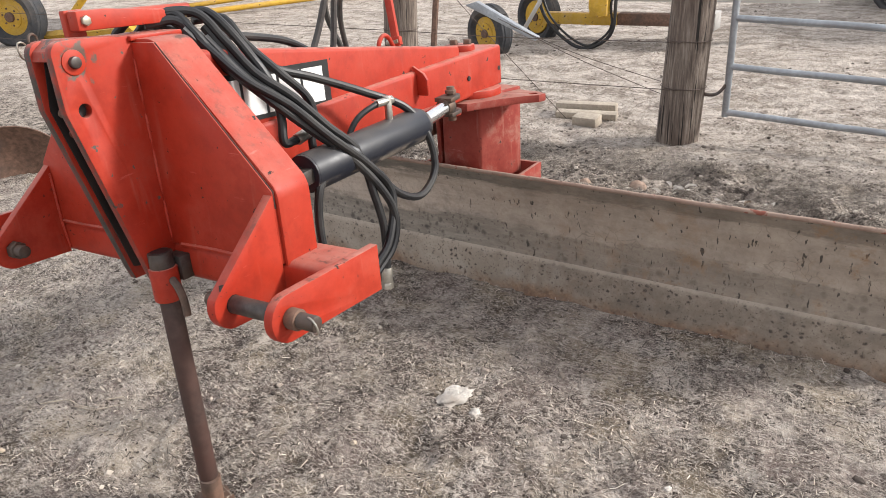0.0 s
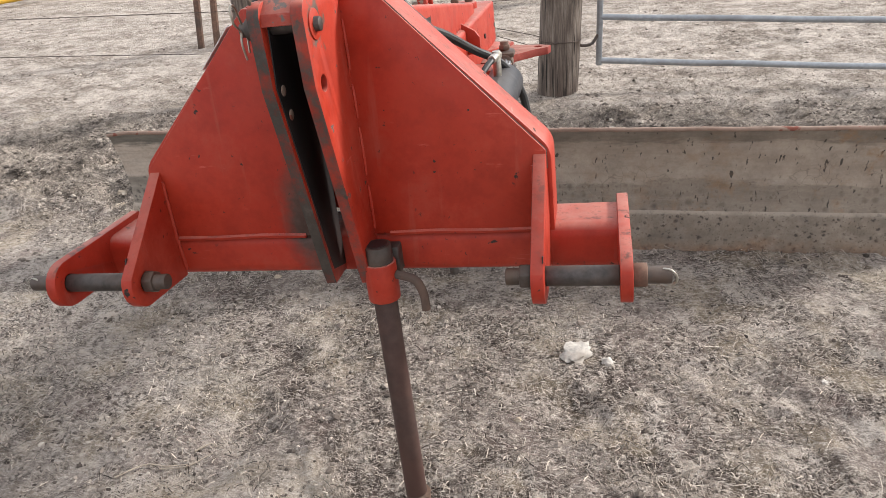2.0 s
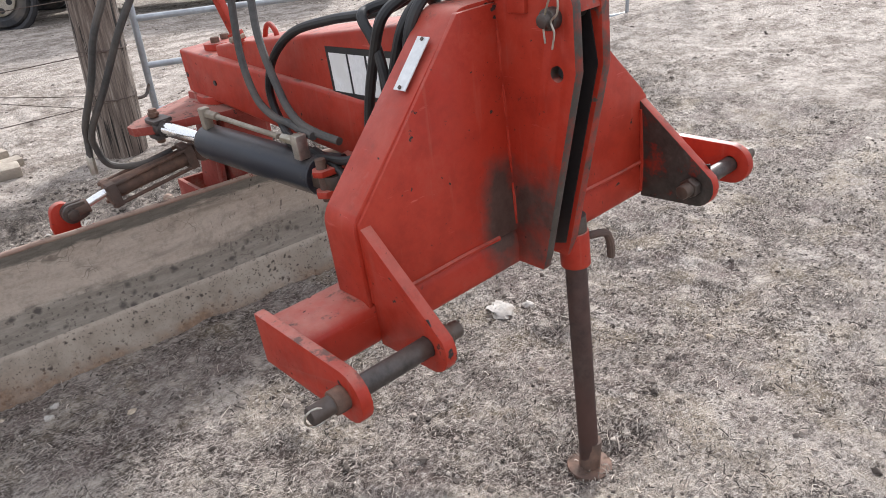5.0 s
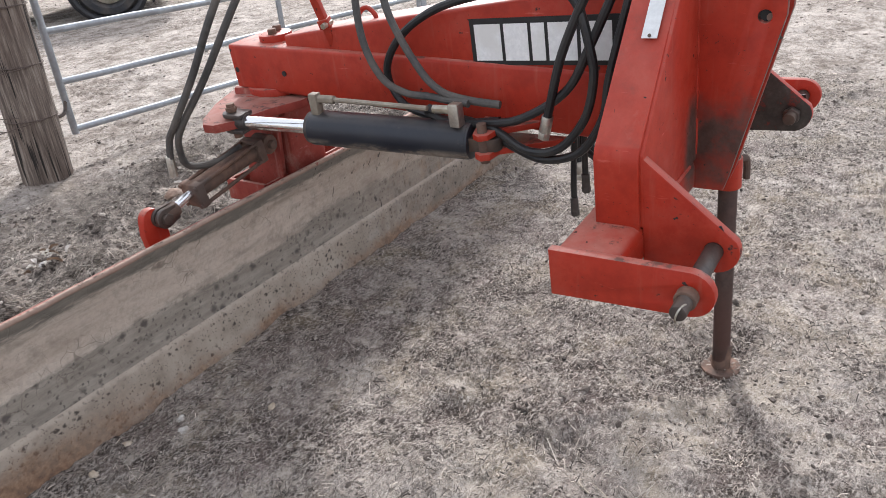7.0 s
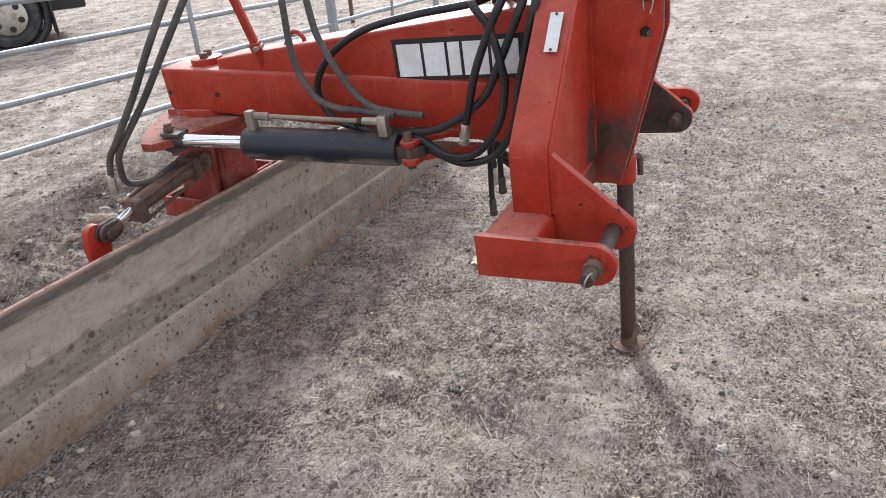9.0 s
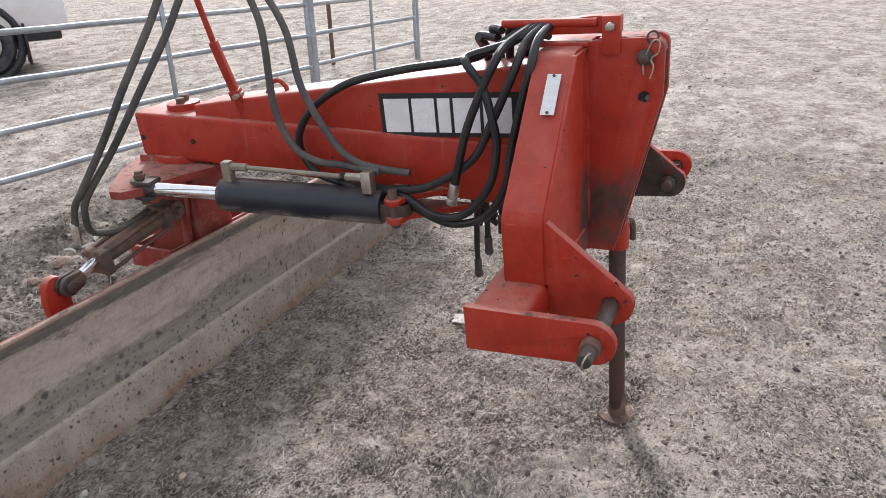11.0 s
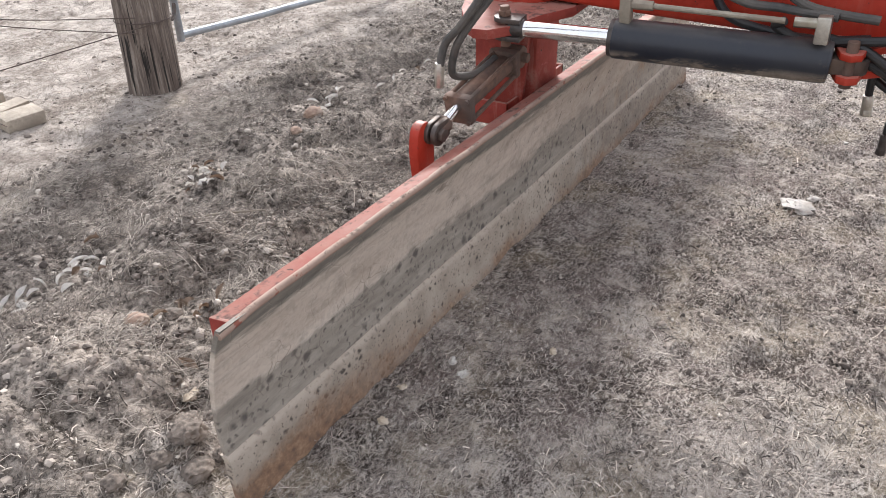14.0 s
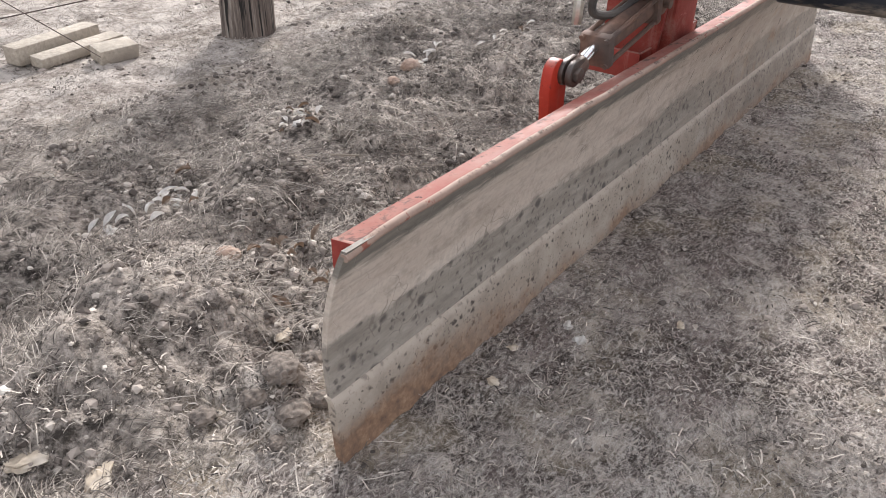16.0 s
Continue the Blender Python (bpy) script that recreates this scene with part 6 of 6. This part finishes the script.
twig([(-0.80, 0.10, 0), (-0.74, 0.16, 0.004), (-0.68, 0.17, 0.006), (-0.62, 0.20, 0)], 0.003)
twig([(-0.63, 0.24, 0), (-0.60, 0.28, 0.004), (-0.58, 0.27, 0.008)], 0.003)
twig([(-0.70, 0.16, 0), (-0.63, 0.18, 0.012), (-0.58, 0.25, 0)], 0.0025)
twig([(0.76, 1.66, 0), (0.81, 1.57, 0.01), (0.90, 1.50, 0)], 0.0018)
twig([(-0.77, 2.70, 0), (-0.70, 2.65, 0.01), (-0.62, 2.57, 0.004), (-0.55, 2.51, 0)], 0.006, "grey dry stick lying in dead grass")
twig([(-0.92, -0.10, 0), (-0.85, -0.16, 0.01), (-0.80, -0.15, 0)], 0.0025)


rng = random.Random(5)
for i in range(54):
    cx, cy = rng.choice([(-1.37, 2.88), (-1.17, 2.82), (-1.20, 2.86), (-0.53, 2.92), (-0.50, 2.95), (0.5, 3.08), (-1.20, 2.32), (-1.22, 2.14), (0.9, 2.9)])
    x, y = cx + 0.05 + rng.gauss(0, 0.07), cy - 0.01 + rng.gauss(0, 0.05)
    bm = bmesh.new()
    n = 6
    top, L, W = [], rng.uniform(0.014, 0.036), rng.uniform(0.006, 0.014)
    for k in range(n + 1):
        t = k / n
        wv = W * math.sin(math.pi * min(0.97, 0.04 + t))
        top.append((bm.verts.new((L * (t - 0.5) * 2, -wv, 0.010 * math.sin(3 * t))), bm.verts.new((L * (t - 0.5) * 2, 0, 0.010 * math.sin(3 * t) - 0.006)), bm.verts.new((L * (t - 0.5) * 2, wv, 0.010 * math.sin(3 * t) + 0.004))))
    for a, b in zip(top, top[1:]):
        for j in (0, 1):
            bm.faces.new((a[j], a[j + 1], b[j + 1], b[j]))
    bmesh.ops.solidify(bm, geom=bm.faces[:], thickness=0.002)
    bm.transform(Matrix.Translation((x, y, ground_z(x, y) + 0.024)) @ Euler((rng.uniform(-0.5, 0.5), rng.uniform(-0.5, 0.5), rng.uniform(0, 6.3))).to_matrix().to_4x4())
    solid("dead_leaf", bm, LEAF_PALE if cy > 2.75 and rng.random() < 0.7 else LEAF, "curled dry dead leaf lying in the grass", "leaf", "dead leaves behind the blade")


def straw_field(name, spots, rng, lmin, lmax, lift, width, material, label):
    """Many bent straws on the soil, each two short flat pieces."""
    verts, faces = [], []
    for x, y in spots:
        a, L = rng.uniform(0, math.tau), lmin + (lmax - lmin) * rng.random() ** 1.6
        d = (math.cos(a), math.sin(a))
        w, roll = width * rng.uniform(0.5, 1.3), rng.uniform(-0.9, 0.9)
        s = (-d[1] * w * math.cos(roll), d[0] * w * math.cos(roll), w * math.sin(roll))
        up, bend = lift * rng.random() ** 1.5, rng.gauss(0, 0.16)
        base, i = ground_z(x, y), len(verts)
        for t, h in ((0, 0.0), (0.35, 0.5), (0.7, 0.9), (1, 0.75)):
            px, py = x + d[0] * L * t - d[1] * L * bend * t * t, y + d[1] * L * t + d[0] * L * bend * t * t
            zz = (base if L < 0.03 else ground_z(px, py)) + 0.002 + h * (up + 0.003)
            verts += [(px - s[0], py - s[1], zz - s[2]), (px + s[0], py + s[1], zz + s[2])]
        faces += [(i + k, i + k + 1, i + k + 3, i + k + 2) for k in (0, 2, 4)]
    me = bpy.data.meshes.new(name)
    me.from_pydata(verts, [], faces)
    me.materials.append(material)
    return tagged(new(name, me), label, "straw", "", "stuff")


rng = random.Random(11)
straw_field("pale_straw", near_spots(26000, rng, clump=1.5, seed=3.0), rng, 0.005, 0.024, 0.010, 0.0013, PALE_STRAW, "bleached curled straw and chaff on the soil")
straw_field("straw", near_spots(62000, rng, clump=1.1, seed=3.0), rng, 0.008, 0.038, 0.012, 0.0013, STRAW, "fine trampled straw scattered over dry soil")
straw_field("long_straw", near_spots(1500, rng), rng, 0.03, 0.10, 0.015, 0.0010, PALE_STRAW, "long dry straw stems lying on the soil")
grass = []
while len(grass) < 15000:
    x, y = rng.uniform(-3.4, 3.2), rng.uniform(1.9, 3.7)
    if noise.noise((x * 2.2, y * 2.2, 5.0)) > -0.05:
        grass.append((x, y))
straw_field("dead_grass", grass, rng, 0.012, 0.07, 0.014, 0.0012, GRASS_PALE, "matted grey dead grass behind the blade")


def tufts(name, count, rng, material, level, label):
    """Dead grass tufts: thin curved blades that spread from a crown and hang over."""
    verts, faces = [], []
    for _ in range(count):
        while True:
            cx, cy = rng.uniform(-3.2, 3.0), rng.uniform(1.95, 3.6)
            if min(math.hypot(cx - p[0], cy - p[1]) for p in ((-1.33, 2.87), (-1.12, 2.82), (-0.48, 2.92), (0.5, 3.08), (-1.20, 2.28), (0.33, 3.02), (-1.24, 2.42))) > 0.14 and level * noise.noise((cx * 2.4, cy * 2.4, 8.0)) > -0.12:
                break
        lean, size = math.tau * noise.noise((cx * 1.3, cy * 1.3, 3.0)) + rng.gauss(0, 0.5), rng.uniform(0.5, 1.15)
        for _b in range(rng.randint(25, 70)):
            a = lean + rng.gauss(0, 1.0)
            L, h = size * rng.uniform(0.03, 0.13), size * rng.uniform(0.002, 0.026)
            x, y = cx + rng.gauss(0, 0.035) * size, cy + rng.gauss(0, 0.035) * size
            z, w = ground_z(x, y) - 0.003, rng.uniform(0.0006, 0.0012)
            d, s, i = (math.cos(a), math.sin(a)), (-math.sin(a) * w, math.cos(a) * w), len(verts)
            for t in (0.0, 0.35, 0.7, 1.0):
                px, py, pz = x + d[0] * L * t, y + d[1] * L * t, z + h * 4 * t * (1 - t * 0.86) * 0.8
                k = 1 - 0.7 * t
                verts += [(px - s[0] * k, py - s[1] * k, pz), (px + s[0] * k, py + s[1] * k, pz + w * 0.5)]
            faces += [(i + k, i + k + 1, i + k + 3, i + k + 2) for k in (0, 2, 4)]
    me = bpy.data.meshes.new(name)
    me.from_pydata(verts, [], faces)
    me.materials.append(material)
    return tagged(new(name, me), label, "grass", "", "stuff")


tufts("grass_tufts", 720, rng, GRASS_PALE, 1, "flattened tufts of pale grey dead grass")
tufts("dark_grass_tufts", 720, rng, GRASS_DARK, -1, "matted tufts of dark brown dead grass")


def crumbs(name, spots, rng, rmin, rmax, label, material=CRUMB, flat=0.75):
    base = [(1, 0, 0), (0, 1, 0), (-1, 0, 0), (0, -1, 0), (0, 0, 1), (0.5, 0.5, 0.75), (-0.5, 0.5, 0.7), (-0.5, -0.5, 0.75), (0.5, -0.5, 0.7)]
    tri = [(0, 1, 5), (1, 2, 6), (2, 3, 7), (3, 0, 8), (5, 1, 6), (6, 2, 7), (7, 3, 8), (8, 0, 5), (5, 6, 4), (6, 7, 4), (7, 8, 4), (8, 5, 4)]
    verts, faces = [], []
    for x, y in spots:
        r = rmin + (rmax - rmin) * rng.random() ** 3
        a, z, i = rng.uniform(0, 6.3), ground_z(x, y), len(verts)
        ca, sa, q = math.cos(a), math.sin(a), rng.uniform(0.6, 1.0)
        for b in base:
            k = r * rng.uniform(0.7, 1.2)
            bx, by = b[0] * k, b[1] * k * q
            verts.append((x + bx * ca - by * sa, y + bx * sa + by * ca, z - 0.002 + b[2] * k * flat))
        faces += [(i + f[0], i + f[1], i + f[2]) for f in tri]
    me = bpy.data.meshes.new(name)
    me.from_pydata(verts, [], faces)
    me.materials.append(material)
    return tagged(new(name, me), label, "soil crumbs", "", "stuff")


crumbs("soil_crumbs", near_spots(52000, rng, clump=1.1, seed=6.0), rng, 0.0022, 0.0095, "loose crumbs of dry soil and dung")
far = []
while len(far) < 17000:
    x, y = rng.uniform(-9, 12), rng.uniform(-5, 15)
    if (y > 3.7 or x > 3.0) and noise.noise((x * 0.8, y * 1.5, 2.0)) + 0.5 * noise.noise((x * 3.1, y * 3.1, 5.0)) > 0.05:
        far.append((x, y))
crumbs("yard_crumbs", far, rng, 0.004, 0.026, "trampled crumbs of dung and clay over the open yard", CLAY_CRUMB, 0.5)
crumbs("soil_clods", near_spots(3800, rng, clump=1.2, seed=9.0), rng, 0.006, 0.018, "flat trampled lumps of dry soil and dung")
lumps = []
while len(lumps) < 13000:
    x, y = rng.uniform(-3.2, 3.0), rng.uniform(1.88, 3.7)
    if noise.noise((x * 3.4, y * 3.4, 15.0)) > -0.05:
        lumps.append((x, y))
crumbs("grass_clods", lumps, rng, 0.003, 0.021, "crumbled soil between dead grass clumps")
